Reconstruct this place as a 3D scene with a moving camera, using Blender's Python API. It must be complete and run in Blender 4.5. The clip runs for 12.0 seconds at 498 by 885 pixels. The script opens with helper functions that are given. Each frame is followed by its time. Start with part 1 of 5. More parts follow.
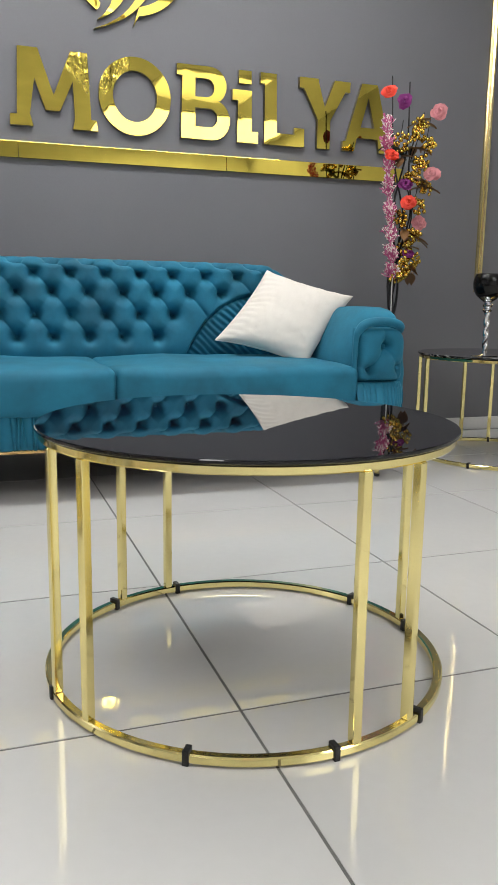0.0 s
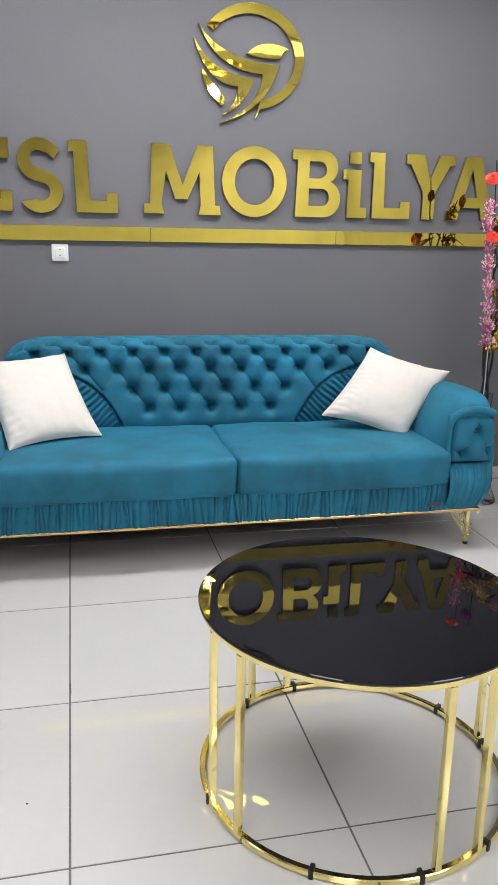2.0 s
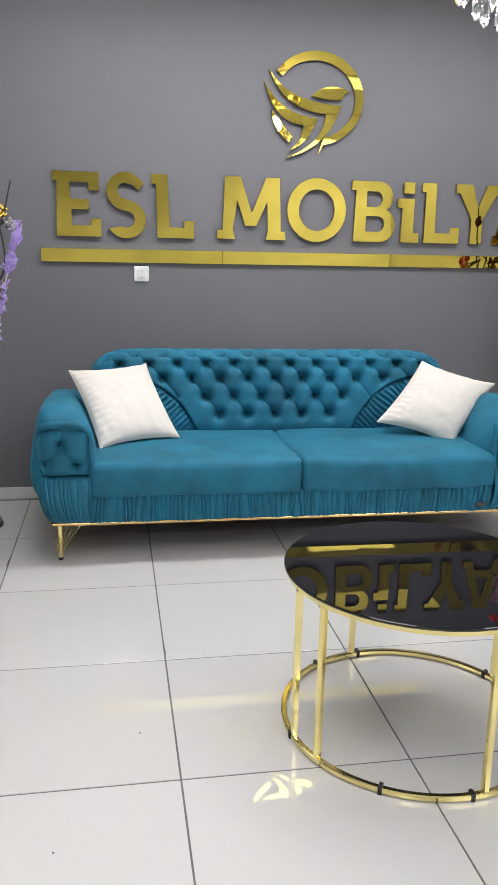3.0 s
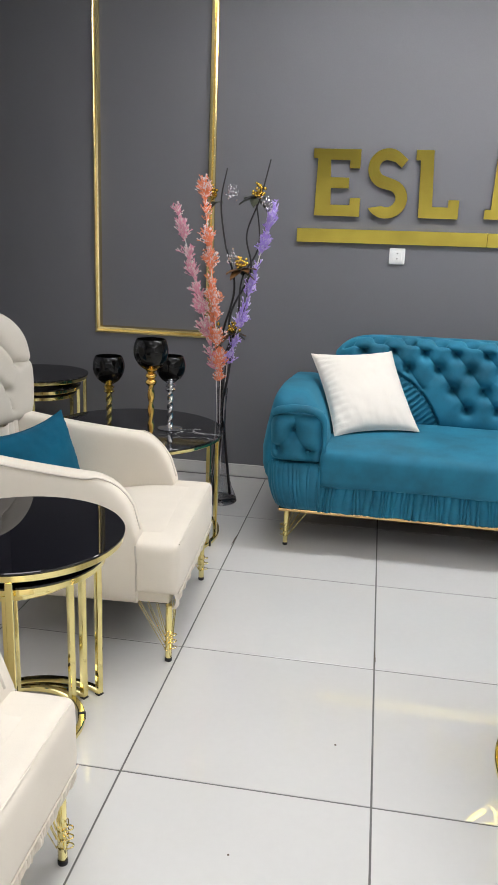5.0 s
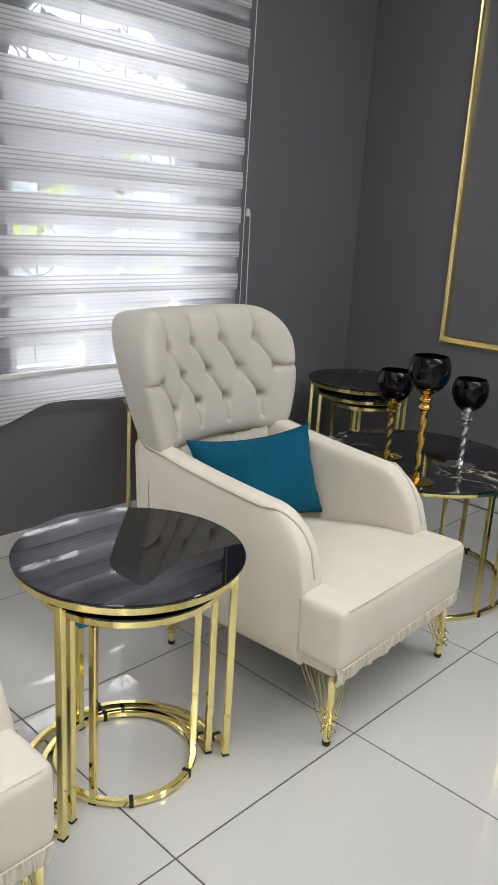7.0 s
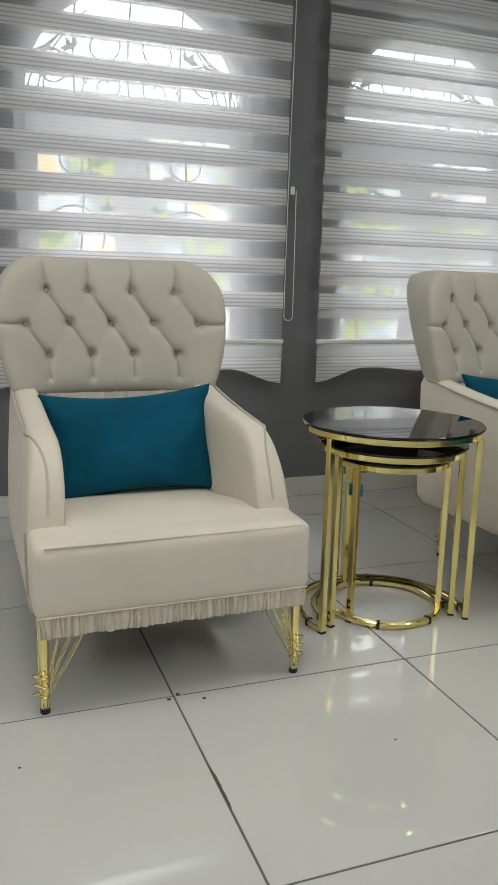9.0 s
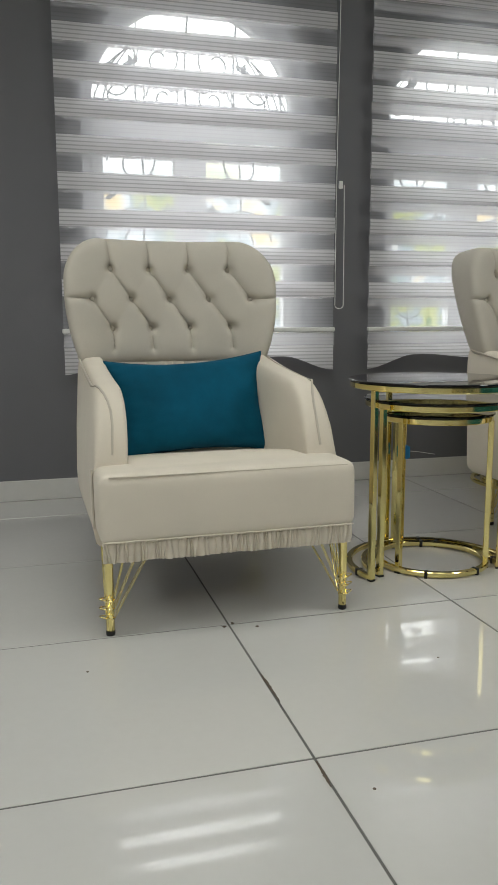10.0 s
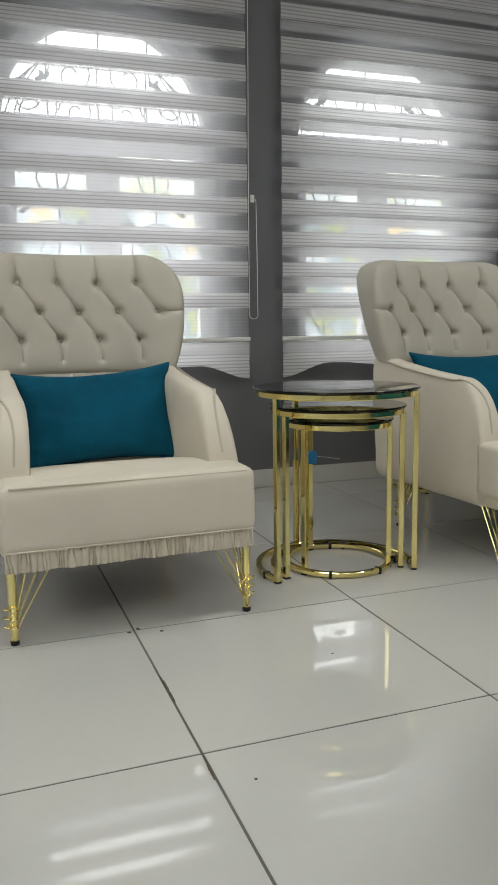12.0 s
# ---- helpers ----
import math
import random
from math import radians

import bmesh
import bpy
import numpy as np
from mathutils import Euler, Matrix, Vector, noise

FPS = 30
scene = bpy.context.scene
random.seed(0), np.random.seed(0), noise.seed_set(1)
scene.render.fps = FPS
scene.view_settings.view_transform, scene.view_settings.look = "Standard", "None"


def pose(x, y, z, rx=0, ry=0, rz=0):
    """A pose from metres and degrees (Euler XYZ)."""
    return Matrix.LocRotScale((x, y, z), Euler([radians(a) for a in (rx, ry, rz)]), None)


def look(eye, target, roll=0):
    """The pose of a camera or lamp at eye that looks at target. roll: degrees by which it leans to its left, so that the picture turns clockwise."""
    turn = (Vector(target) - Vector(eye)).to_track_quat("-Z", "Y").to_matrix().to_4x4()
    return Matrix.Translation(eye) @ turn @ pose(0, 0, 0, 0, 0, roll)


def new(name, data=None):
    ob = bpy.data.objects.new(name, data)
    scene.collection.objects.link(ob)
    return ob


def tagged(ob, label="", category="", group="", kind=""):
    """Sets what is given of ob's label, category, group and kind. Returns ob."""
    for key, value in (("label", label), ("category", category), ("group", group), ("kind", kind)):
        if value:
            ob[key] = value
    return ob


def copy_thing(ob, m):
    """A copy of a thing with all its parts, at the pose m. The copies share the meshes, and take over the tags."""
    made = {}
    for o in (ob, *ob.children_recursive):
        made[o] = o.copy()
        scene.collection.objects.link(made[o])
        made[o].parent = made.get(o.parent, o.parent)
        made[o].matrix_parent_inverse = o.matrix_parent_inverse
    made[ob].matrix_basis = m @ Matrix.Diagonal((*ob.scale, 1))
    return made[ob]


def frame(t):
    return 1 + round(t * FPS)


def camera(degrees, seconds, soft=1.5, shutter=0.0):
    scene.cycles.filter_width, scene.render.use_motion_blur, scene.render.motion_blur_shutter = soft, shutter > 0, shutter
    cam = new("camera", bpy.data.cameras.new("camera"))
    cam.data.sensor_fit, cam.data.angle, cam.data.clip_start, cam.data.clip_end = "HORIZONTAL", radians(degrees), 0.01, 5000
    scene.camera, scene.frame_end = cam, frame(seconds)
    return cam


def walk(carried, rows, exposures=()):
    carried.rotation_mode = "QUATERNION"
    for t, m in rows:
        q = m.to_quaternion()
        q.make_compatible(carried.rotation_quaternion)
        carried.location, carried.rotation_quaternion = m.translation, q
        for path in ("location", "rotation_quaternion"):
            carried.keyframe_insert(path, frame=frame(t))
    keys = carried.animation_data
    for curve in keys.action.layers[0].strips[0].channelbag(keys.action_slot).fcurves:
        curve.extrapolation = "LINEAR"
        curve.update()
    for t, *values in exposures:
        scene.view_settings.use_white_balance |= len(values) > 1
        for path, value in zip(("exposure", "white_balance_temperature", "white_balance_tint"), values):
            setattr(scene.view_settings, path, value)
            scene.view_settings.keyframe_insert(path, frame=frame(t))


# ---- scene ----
cam = camera(35.7, 12.0)
PATH = [
    (0, (0.033, -0.044, 0.837), (0.687, 1.811, 0.478), 0.9),
    (0.5, (0.036, 0.045, 0.902), (0.565, 1.934, 0.512), 1.1),
    (1, (0.017, 0.044, 1.164), (0.484, 1.928, 0.681), 0.9),
    (1.5, (-0.067, -0.156, 1.45), (0.378, 1.723, 0.93), 1.0),
    (2, (-0.177, -0.337, 1.541), (0.257, 1.553, 1.051), 1.2),
    (2.5, (-0.318, -0.583, 1.57), (0.087, 1.32, 1.107), 1.4),
    (2.7, (-0.361, -0.687, 1.568), (0.021, 1.224, 1.118), 1.3),
    (4.3, (-0.519, -0.818, 1.58), (-0.516, 1.123, 1.099), 2.2),
    (4.5, (-0.484, -0.768, 1.59), (-0.561, 1.169, 1.097), 2.2),
    (5, (-0.324, -0.561, 1.572), (-0.626, 1.348, 1.057), 2.2),
    (5.5, (-0.21, -0.371, 1.578), (-0.752, 1.479, 1.045), 2.7),
    (6, (-0.117, -0.115, 1.554), (-0.92, 1.632, 1.003), 3.1),
    (6.5, (-0.028, 0.116, 1.573), (-1.096, 1.713, 1.016), 3.3),
    (7, (0.196, 0.291, 1.57), (-1.123, 1.686, 1.01), 3.4),
    (7.5, (0.424, 0.271, 1.577), (-1.083, 1.465, 1.027), 3.4),
    (7.7, (0.532, 0.225, 1.585), (-1.034, 1.345, 1.042), 3.4),
    (9.3, (1.026, 0.088, 1.023), (-0.843, 0.697, 0.653), 0.9),
    (9.5, (1.072, 0.08, 0.959), (-0.811, 0.655, 0.607), 0.5),
    (10, (1.178, 0.079, 0.91), (-0.726, 0.603, 0.596), -0.2),
    (10.5, (1.233, 0.092, 0.913), (-0.677, 0.607, 0.619), -0.7),
    (11, (1.256, 0.112, 0.92), (-0.647, 0.651, 0.627), -0.9),
    (11.5, (1.269, 0.141, 0.915), (-0.619, 0.734, 0.624), -0.8),
    (12, (1.286, 0.184, 0.918), (-0.577, 0.849, 0.625), -0.8),
]
EXPOSURES = [(0, 0.42, 6500, 10), (1.0, 0.5, 6280, 12), (2.5, 0.54, 6420, 13), (4.5, 0.5, 6400, 12), (5.5, 0.52, 6420, 11), (7.5, 0.08, 6400, 8), (9.3, -0.38, 6680, 4), (12.0, -0.38, 6680, 4)]
walk(cam, [(t, look(eye, target, roll)) for t, eye, target, roll in PATH], EXPOSURES)

# ---- world, sun, large lights ----
world = bpy.data.worlds.new("sky")
scene.world = world
world.use_nodes = True
_wn = world.node_tree
_sky = _wn.nodes.new("ShaderNodeTexSky")
_sky.sky_type = "NISHITA"
_sky.sun_disc = False
_sky.sun_elevation, _sky.sun_rotation = radians(42), radians(200)
_bg = _wn.nodes["Background"]
_bg.inputs["Strength"].default_value = 0.15
_wn.links.new(_sky.outputs["Color"], _bg.inputs["Color"])


def lamp(name, kind, power, m, size=1.0, size_y=None, color=(1, 1, 1), radius=None, spread=180):
    data = bpy.data.lights.new(name, kind)
    data.energy, data.color = power, color
    if kind == "AREA":
        data.shape, data.size, data.size_y, data.spread = "RECTANGLE", size, size_y or size, radians(spread)
    if kind == "POINT" and radius:
        data.shadow_soft_size = radius
    ob = new(name, data)
    ob.matrix_world = m
    return ob


sun = bpy.data.lights.new("sun", "SUN")
sun.energy, sun.angle, sun.color = 2.0, radians(0.5), (1.0, 0.95, 0.88)
new("sun", sun).matrix_world = look((8, -14, 14), (0, 0, 0))

# room limits
XW, XE, YN, YS, ZC = -2.85, 4.56, 4.385, -4.4, 3.3

# unseen ceiling panels added as fill, two placed by the sign's reflections; chandelier's bulbs
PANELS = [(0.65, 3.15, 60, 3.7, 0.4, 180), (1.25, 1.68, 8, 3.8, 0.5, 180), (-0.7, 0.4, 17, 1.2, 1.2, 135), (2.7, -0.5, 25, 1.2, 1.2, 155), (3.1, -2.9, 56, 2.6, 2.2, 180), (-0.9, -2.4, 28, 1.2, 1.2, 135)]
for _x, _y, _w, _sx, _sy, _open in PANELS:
    lamp("unseen_panel_light", "AREA", _w, pose(_x, _y, ZC - 0.022), _sx, _sy, (1.0, 1.0, 1.0), spread=_open)
# daylight of the open sky in the two arched windows
for _c, _w in ((0.945, 5.4), (2.575, 2.2)):
    lamp("window_daylight", "AREA", _w, pose(XW - 0.14, _c, 1.62, 0, -90, 0), 1.5, 1.0, (0.97, 0.96, 1.0))
lamp("chandelier_bulbs", "POINT", 10, pose(1.03, 2.2, 2.78), color=(1.0, 0.96, 0.9), radius=0.06)


# ---- materials ----
class Nodes:
    """A node material under construction."""

    def __init__(self, name):
        self.m = bpy.data.materials.new(name)
        self.m.use_nodes = True
        self.t = self.m.node_tree
        self.b = self.t.nodes["Principled BSDF"]
        self.out = self.t.nodes["Material Output"]

    def add(self, kind, **values):
        n = self.t.nodes.new(kind)
        for key, value in values.items():
            n.inputs[key.replace("_", " ")].default_value = value
        return n

    def link(self, a, b):
        self.t.links.new(a, b)

    def coords(self, scale=(1, 1, 1)):
        tc, mp = self.t.nodes.new("ShaderNodeTexCoord"), self.t.nodes.new("ShaderNodeMapping")
        mp.inputs["Scale"].default_value = scale
        self.link(tc.outputs["Object"], mp.inputs["Vector"])
        return mp.outputs["Vector"]

    def ramp(self, fac, stops):
        r = self.t.nodes.new("ShaderNodeValToRGB")
        while len(r.color_ramp.elements) < len(stops):
            r.color_ramp.elements.new(0.5)
        for e, (p, c) in zip(r.color_ramp.elements, stops):
            e.position, e.color = p, (*c, 1)
        self.link(fac, r.inputs["Fac"])
        return r.outputs["Color"]


def tint(c, k):
    return tuple(min(1.0, v * k) for v in c)


def surface(name, base, rough, metal=0.0, big=(1.5, 0.08), grain=(300, 0.05, 0.001), coat=0.0, sheen=0.0, ior=1.5, sheen_tint=None, rough_var=0.0, random_var=0.0):
    """Paint, cloth or metal: base colour with variation at a large and a small scale, and fine relief."""
    n = Nodes(name)
    v = n.coords()
    large = n.add("ShaderNodeTexNoise", Scale=big[0], Detail=5.0, Roughness=0.6)
    small = n.add("ShaderNodeTexNoise", Scale=grain[0], Detail=3.0)
    n.link(v, large.inputs["Vector"])
    n.link(v, small.inputs["Vector"])
    a = n.ramp(large.outputs["Fac"], [(0.3, tint(base, 1 - big[1])), (0.7, tint(base, 1 + big[1]))])
    g = n.ramp(small.outputs["Fac"], [(0.3, (1 - grain[1],) * 3), (0.7, (1.0, 1.0, 1.0))])
    mix = n.t.nodes.new("ShaderNodeMix")
    mix.data_type, mix.blend_type = "RGBA", "MULTIPLY"
    mix.inputs["Factor"].default_value = 1.0
    n.link(a, mix.inputs["A"])
    n.link(g, mix.inputs["B"])
    colour = mix.outputs["Result"]
    if random_var:
        info = n.t.nodes.new("ShaderNodeObjectInfo")
        hue = n.t.nodes.new("ShaderNodeHueSaturation")
        mr = n.add("ShaderNodeMapRange", To_Min=1 - random_var, To_Max=1 + random_var)
        n.link(info.outputs["Random"], mr.inputs["Value"])
        n.link(mr.outputs["Result"], hue.inputs["Value"])
        n.link(colour, hue.inputs["Color"])
        colour = hue.outputs["Color"]
    n.link(colour, n.b.inputs["Base Color"])
    n.b.inputs["Roughness"].default_value = rough
    if rough_var:
        rr = n.add("ShaderNodeMapRange", To_Min=max(0.0, rough - rough_var), To_Max=rough + rough_var)
        n.link(large.outputs["Fac"], rr.inputs["Value"])
        n.link(rr.outputs["Result"], n.b.inputs["Roughness"])
    n.b.inputs["Metallic"].default_value = metal
    n.b.inputs["IOR"].default_value = ior
    n.b.inputs["Coat Weight"].default_value = coat
    n.b.inputs["Coat Roughness"].default_value = 0.03
    n.b.inputs["Sheen Weight"].default_value = sheen
    n.b.inputs["Sheen Roughness"].default_value = 0.4
    if sheen_tint:
        n.b.inputs["Sheen Tint"].default_value = (*sheen_tint, 1)
    if grain[2]:
        bump = n.add("ShaderNodeBump", Strength=0.6, Distance=grain[2])
        n.link(small.outputs["Fac"], bump.inputs["Height"])
        n.link(bump.outputs["Normal"], n.b.inputs["Normal"])
    return n.m


def mirror_gold(name, base, rough, wave):
    """Polished brass sheet, faintly uneven, so that its reflections break."""
    n = Nodes(name)
    v = n.coords()
    large = n.add("ShaderNodeTexNoise", Scale=5.0, Detail=2.0)
    n.link(v, large.inputs["Vector"])
    n.link(n.ramp(large.outputs["Fac"], [(0.3, tint(base, 0.9)), (0.7, tint(base, 1.05))]), n.b.inputs["Base Color"])
    n.b.inputs["Metallic"].default_value = 1.0
    n.b.inputs["Roughness"].default_value = rough
    bump = n.add("ShaderNodeBump", Strength=0.5, Distance=wave)
    n.link(large.outputs["Fac"], bump.inputs["Height"])
    n.link(bump.outputs["Normal"], n.b.inputs["Normal"])
    return n.m


def marble(name):
    n = Nodes(name)
    v = n.coords()
    warp = n.add("ShaderNodeTexNoise", Scale=3.0, Detail=6.0, Roughness=0.65, Distortion=1.2)
    n.link(v, warp.inputs["Vector"])
    veins = n.ramp(warp.outputs["Fac"], [(0.485, (0, 0, 0)), (0.5, (0.6, 0.6, 0.6)), (0.515, (0, 0, 0))])
    patch = n.add("ShaderNodeTexNoise", Scale=2.2, Detail=2.0)
    n.link(v, patch.inputs["Vector"])
    keep = n.ramp(patch.outputs["Fac"], [(0.45, (0, 0, 0)), (0.65, (1, 1, 1))])
    mul = n.t.nodes.new("ShaderNodeMix")
    mul.data_type, mul.blend_type = "RGBA", "MULTIPLY"
    mul.inputs["Factor"].default_value = 1.0
    n.link(veins, mul.inputs["A"])
    n.link(keep, mul.inputs["B"])
    add = n.t.nodes.new("ShaderNodeMix")
    add.data_type, add.blend_type = "RGBA", "ADD"
    add.inputs["Factor"].default_value = 1.0
    add.inputs["A"].default_value = (0.012, 0.012, 0.014, 1)
    n.link(mul.outputs["Result"], add.inputs["B"])
    n.link(add.outputs["Result"], n.b.inputs["Base Color"])
    n.b.inputs["Roughness"].default_value = 0.05
    n.b.inputs["IOR"].default_value = 1.4
    return n.m


def glass(name, colour, rough=0.0, ior=1.45):
    n = Nodes(name)
    n.b.inputs["Base Color"].default_value = (*colour, 1)
    n.b.inputs["Transmission Weight"].default_value = 1.0
    n.b.inputs["Roughness"].default_value = rough
    n.b.inputs["IOR"].default_value = ior
    return n.m


def cloth_sheer(name, opaque, colour, through_light, rib):
    """Blind cloth: part open weave, part white thread that lets light glow through it."""
    n = Nodes(name)
    v = n.coords()
    wave = n.t.nodes.new("ShaderNodeTexWave")
    wave.bands_direction = "Z"
    wave.inputs["Scale"].default_value = 17.0
    wave.inputs["Distortion"].default_value = 0.15
    n.link(v, wave.inputs["Vector"])
    col = n.ramp(wave.outputs["Fac"], [(0.06, tint(colour, rib)), (0.36, colour)])
    d, tr = n.t.nodes.new("ShaderNodeBsdfDiffuse"), n.t.nodes.new("ShaderNodeBsdfTranslucent")
    n.link(col, d.inputs["Color"])
    n.link(col, tr.inputs["Color"])
    m1, m2 = n.t.nodes.new("ShaderNodeMixShader"), n.t.nodes.new("ShaderNodeMixShader")
    m1.inputs["Fac"].default_value = through_light
    n.link(d.outputs[0], m1.inputs[1])
    n.link(tr.outputs[0], m1.inputs[2])
    open_weave = n.t.nodes.new("ShaderNodeBsdfTransparent")
    m2.inputs["Fac"].default_value = opaque
    n.link(open_weave.outputs[0], m2.inputs[1])
    n.link(m1.outputs[0], m2.inputs[2])
    n.link(m2.outputs[0], n.out.inputs["Surface"])
    return n.m


def garden_glow(name):
    """Bright garden and pale houses far outside the windows."""
    n = Nodes(name)
    v = n.coords((1, 1, 1.4))
    noise_a = n.add("ShaderNodeTexNoise", Scale=0.8, Detail=6.0, Roughness=0.65)
    n.link(v, noise_a.inputs["Vector"])
    c = n.ramp(noise_a.outputs["Fac"], [(0.34, (0.03, 0.07, 0.02)), (0.41, (0.2, 0.21, 0.07)), (0.47, (0.11, 0.14, 0.16)), (0.55, (0.28, 0.3, 0.33)), (0.62, (0.34, 0.27, 0.16))])
    tc, sep = n.t.nodes.new("ShaderNodeTexCoord"), n.t.nodes.new("ShaderNodeSeparateXYZ")
    n.link(tc.outputs["Object"], sep.inputs[0])
    rise = n.add("ShaderNodeMapRange", From_Min=3.2, From_Max=5.6)
    n.link(sep.outputs["Z"], rise.inputs["Value"])
    sky = n.t.nodes.new("ShaderNodeMix")
    sky.data_type = "RGBA"
    sky.inputs["B"].default_value = (0.95, 0.97, 1, 1)
    n.link(rise.outputs["Result"], sky.inputs["Factor"])
    n.link(c, sky.inputs["A"])
    e = n.t.nodes.new("ShaderNodeEmission")
    e.inputs["Strength"].default_value = 4.8
    n.link(sky.outputs["Result"], e.inputs["Color"])
    n.link(e.outputs[0], n.out.inputs["Surface"])
    return n.m


WALL = surface("grey_paint", (0.15, 0.15, 0.162), 0.6, big=(0.7, 0.05), grain=(160, 0.04, 0.0006))
PALE_WALL = surface("pale_paint", (0.7, 0.7, 0.69), 0.7, grain=(150, 0.03, 0.0005))
MID_WALL = surface("light_grey_paint", (0.46, 0.455, 0.44), 0.7, grain=(150, 0.03, 0.0005))
CEIL = surface("white_ceiling_paint", (0.84, 0.84, 0.83), 0.8, grain=(150, 0.03, 0.0005))
TILE = surface("white_porcelain", (0.592, 0.584, 0.566), 0.022, big=(1.2, 0.03), grain=(40, 0.015, 0.0), ior=1.68, rough_var=0.012, random_var=0.02)
GROUT = surface("grey_grout", (0.15, 0.145, 0.138), 0.9, big=(3, 0.2), grain=(200, 0.2, 0.001))
DIRT = surface("brown_dirt", (0.13, 0.1, 0.075), 0.9, grain=(150, 0.4, 0.001))
SKIRTING = surface("white_skirting_tile", (0.66, 0.65, 0.63), 0.15, grain=(40, 0.02, 0.0))
SIGN_GOLD = mirror_gold("mirror_gold_sheet", (0.74, 0.59, 0.11), 0.025, 0.0012)
SIGN_EDGE = surface("dark_acrylic_edge", (0.12, 0.09, 0.03), 0.3)
GOLD = mirror_gold("polished_brass", (0.94, 0.81, 0.36), 0.1, 0.0006)
FRAME_GOLD = mirror_gold("gold_leaf_moulding", (0.9, 0.74, 0.36), 0.2, 0.0006)
COPPER = mirror_gold("copper_gold_strip", (0.75, 0.5, 0.22), 0.18, 0.0006)
RUBBER = surface("black_rubber", (0.012, 0.012, 0.012), 0.5)
BLACK_GLASS = surface("black_mirror_glass", (0.003, 0.003, 0.005), 0.012, grain=(50, 0.0, 0.0), ior=1.46)
MARBLE = marble("black_marble_print")
VELVET = surface("teal_velvet", (0.005, 0.143, 0.236), 0.75, big=(3.6, 0.33), grain=(500, 0.12, 0.0006), sheen=0.2, sheen_tint=(0.2, 0.72, 0.95))
CUSHION_TEAL = surface("dark_teal_velvet", (0.0003, 0.083, 0.15), 0.85, big=(5, 0.25), grain=(500, 0.12, 0.0006), ior=1.3, sheen=0.07, sheen_tint=(0.2, 0.7, 0.9))
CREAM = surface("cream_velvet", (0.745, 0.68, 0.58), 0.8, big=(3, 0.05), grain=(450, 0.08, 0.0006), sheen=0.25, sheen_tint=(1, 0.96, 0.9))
# cream velvet again, base set darker and greyer, for the upper back only
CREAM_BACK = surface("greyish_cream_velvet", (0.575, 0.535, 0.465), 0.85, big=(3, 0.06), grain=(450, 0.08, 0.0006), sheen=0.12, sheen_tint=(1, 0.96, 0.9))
# black of the sheets added to deepen the shade under the seats
SHADE_BLACK = surface("shade_sheet_black", (0.012, 0.012, 0.013), 0.9)
PIPING = surface("taupe_piping", (0.58, 0.525, 0.445), 0.8)
LINEN = surface("off_white_linen", (0.75, 0.705, 0.64), 0.85, big=(4, 0.03), grain=(700, 0.1, 0.0008))
PLASTIC = surface("white_plastic", (0.8, 0.8, 0.78), 0.3)
PVC = surface("white_window_plastic", (0.8, 0.8, 0.82), 0.3)
DARK_PLASTIC = surface("dark_plastic", (0.03, 0.03, 0.03), 0.4)
BLUE_FOAM = surface("blue_tape", (0.02, 0.25, 0.6), 0.5)
LABEL = surface("dark_woven_label", (0.05, 0.05, 0.06), 0.5)
BAND = cloth_sheer("blind_band_cloth", 0.93, (0.85, 0.835, 0.86), 0.38, 0.66)
SHEER = cloth_sheer("blind_sheer_cloth", 0.34, (0.86, 0.86, 0.9), 0.62, 0.9)
IRON = surface("wrought_iron", (0.34, 0.35, 0.37), 0.5, metal=0.2)
GARDEN = garden_glow("bright_garden")
PANE = glass("window_glass", (1, 1, 1))
SMOKE = glass("smoked_glass", (0.8, 0.8, 0.82))
CRYSTAL = glass("crystal", (1, 1, 1), 0.0, 1.55)
GOBLET_BLACK = surface("black_goblet_glass", (0.003, 0.003, 0.003), 0.02, grain=(50, 0, 0), ior=1.35)
AMBER = mirror_gold("amber_mercury_glass", (0.72, 0.46, 0.12), 0.08, 0.002)
OLIVE_GOLD = mirror_gold("olive_mercury_glass", (0.5, 0.4, 0.14), 0.1, 0.002)
SILVER = mirror_gold("silver_mercury_glass", (0.75, 0.75, 0.77), 0.07, 0.002)
TWIG = surface("black_twig", (0.015, 0.013, 0.014), 0.6)
WIRE = surface("white_stem_wire", (0.7, 0.68, 0.66), 0.5)
PINK = surface("pink_plume", (0.97, 0.43, 0.56), 0.7, random_var=0.1)
MAGENTA = surface("magenta_plume", (0.62, 0.12, 0.3), 0.7, random_var=0.1)
ORANGE = surface("orange_plume", (0.98, 0.31, 0.14), 0.7)
BLUSH = surface("blush_tip", (0.97, 0.82, 0.8), 0.7)
PURPLE = surface("purple_plume", (0.5, 0.35, 0.85), 0.7)
LILAC = surface("lilac_tip", (0.74, 0.66, 0.93), 0.7)
RED = surface("red_petal", (0.78, 0.05, 0.02), 0.6)
VIOLET = surface("violet_petal", (0.2, 0.01, 0.16), 0.6)
ROSE = surface("dusty_rose_petal", (0.55, 0.2, 0.22), 0.6)
LEAF = surface("brown_gold_leaf", (0.16, 0.07, 0.02), 0.5)
LEAF_DARK = surface("dark_leaf", (0.03, 0.035, 0.02), 0.5)
BERRY_GOLD = mirror_gold("gold_berry", (0.72, 0.5, 0.1), 0.2, 0.0005)
BERRY_SILVER = mirror_gold("silver_berry", (0.7, 0.7, 0.74), 0.2, 0.0005)
GROUND = surface("pale_paving", (0.35, 0.34, 0.32), 0.9)


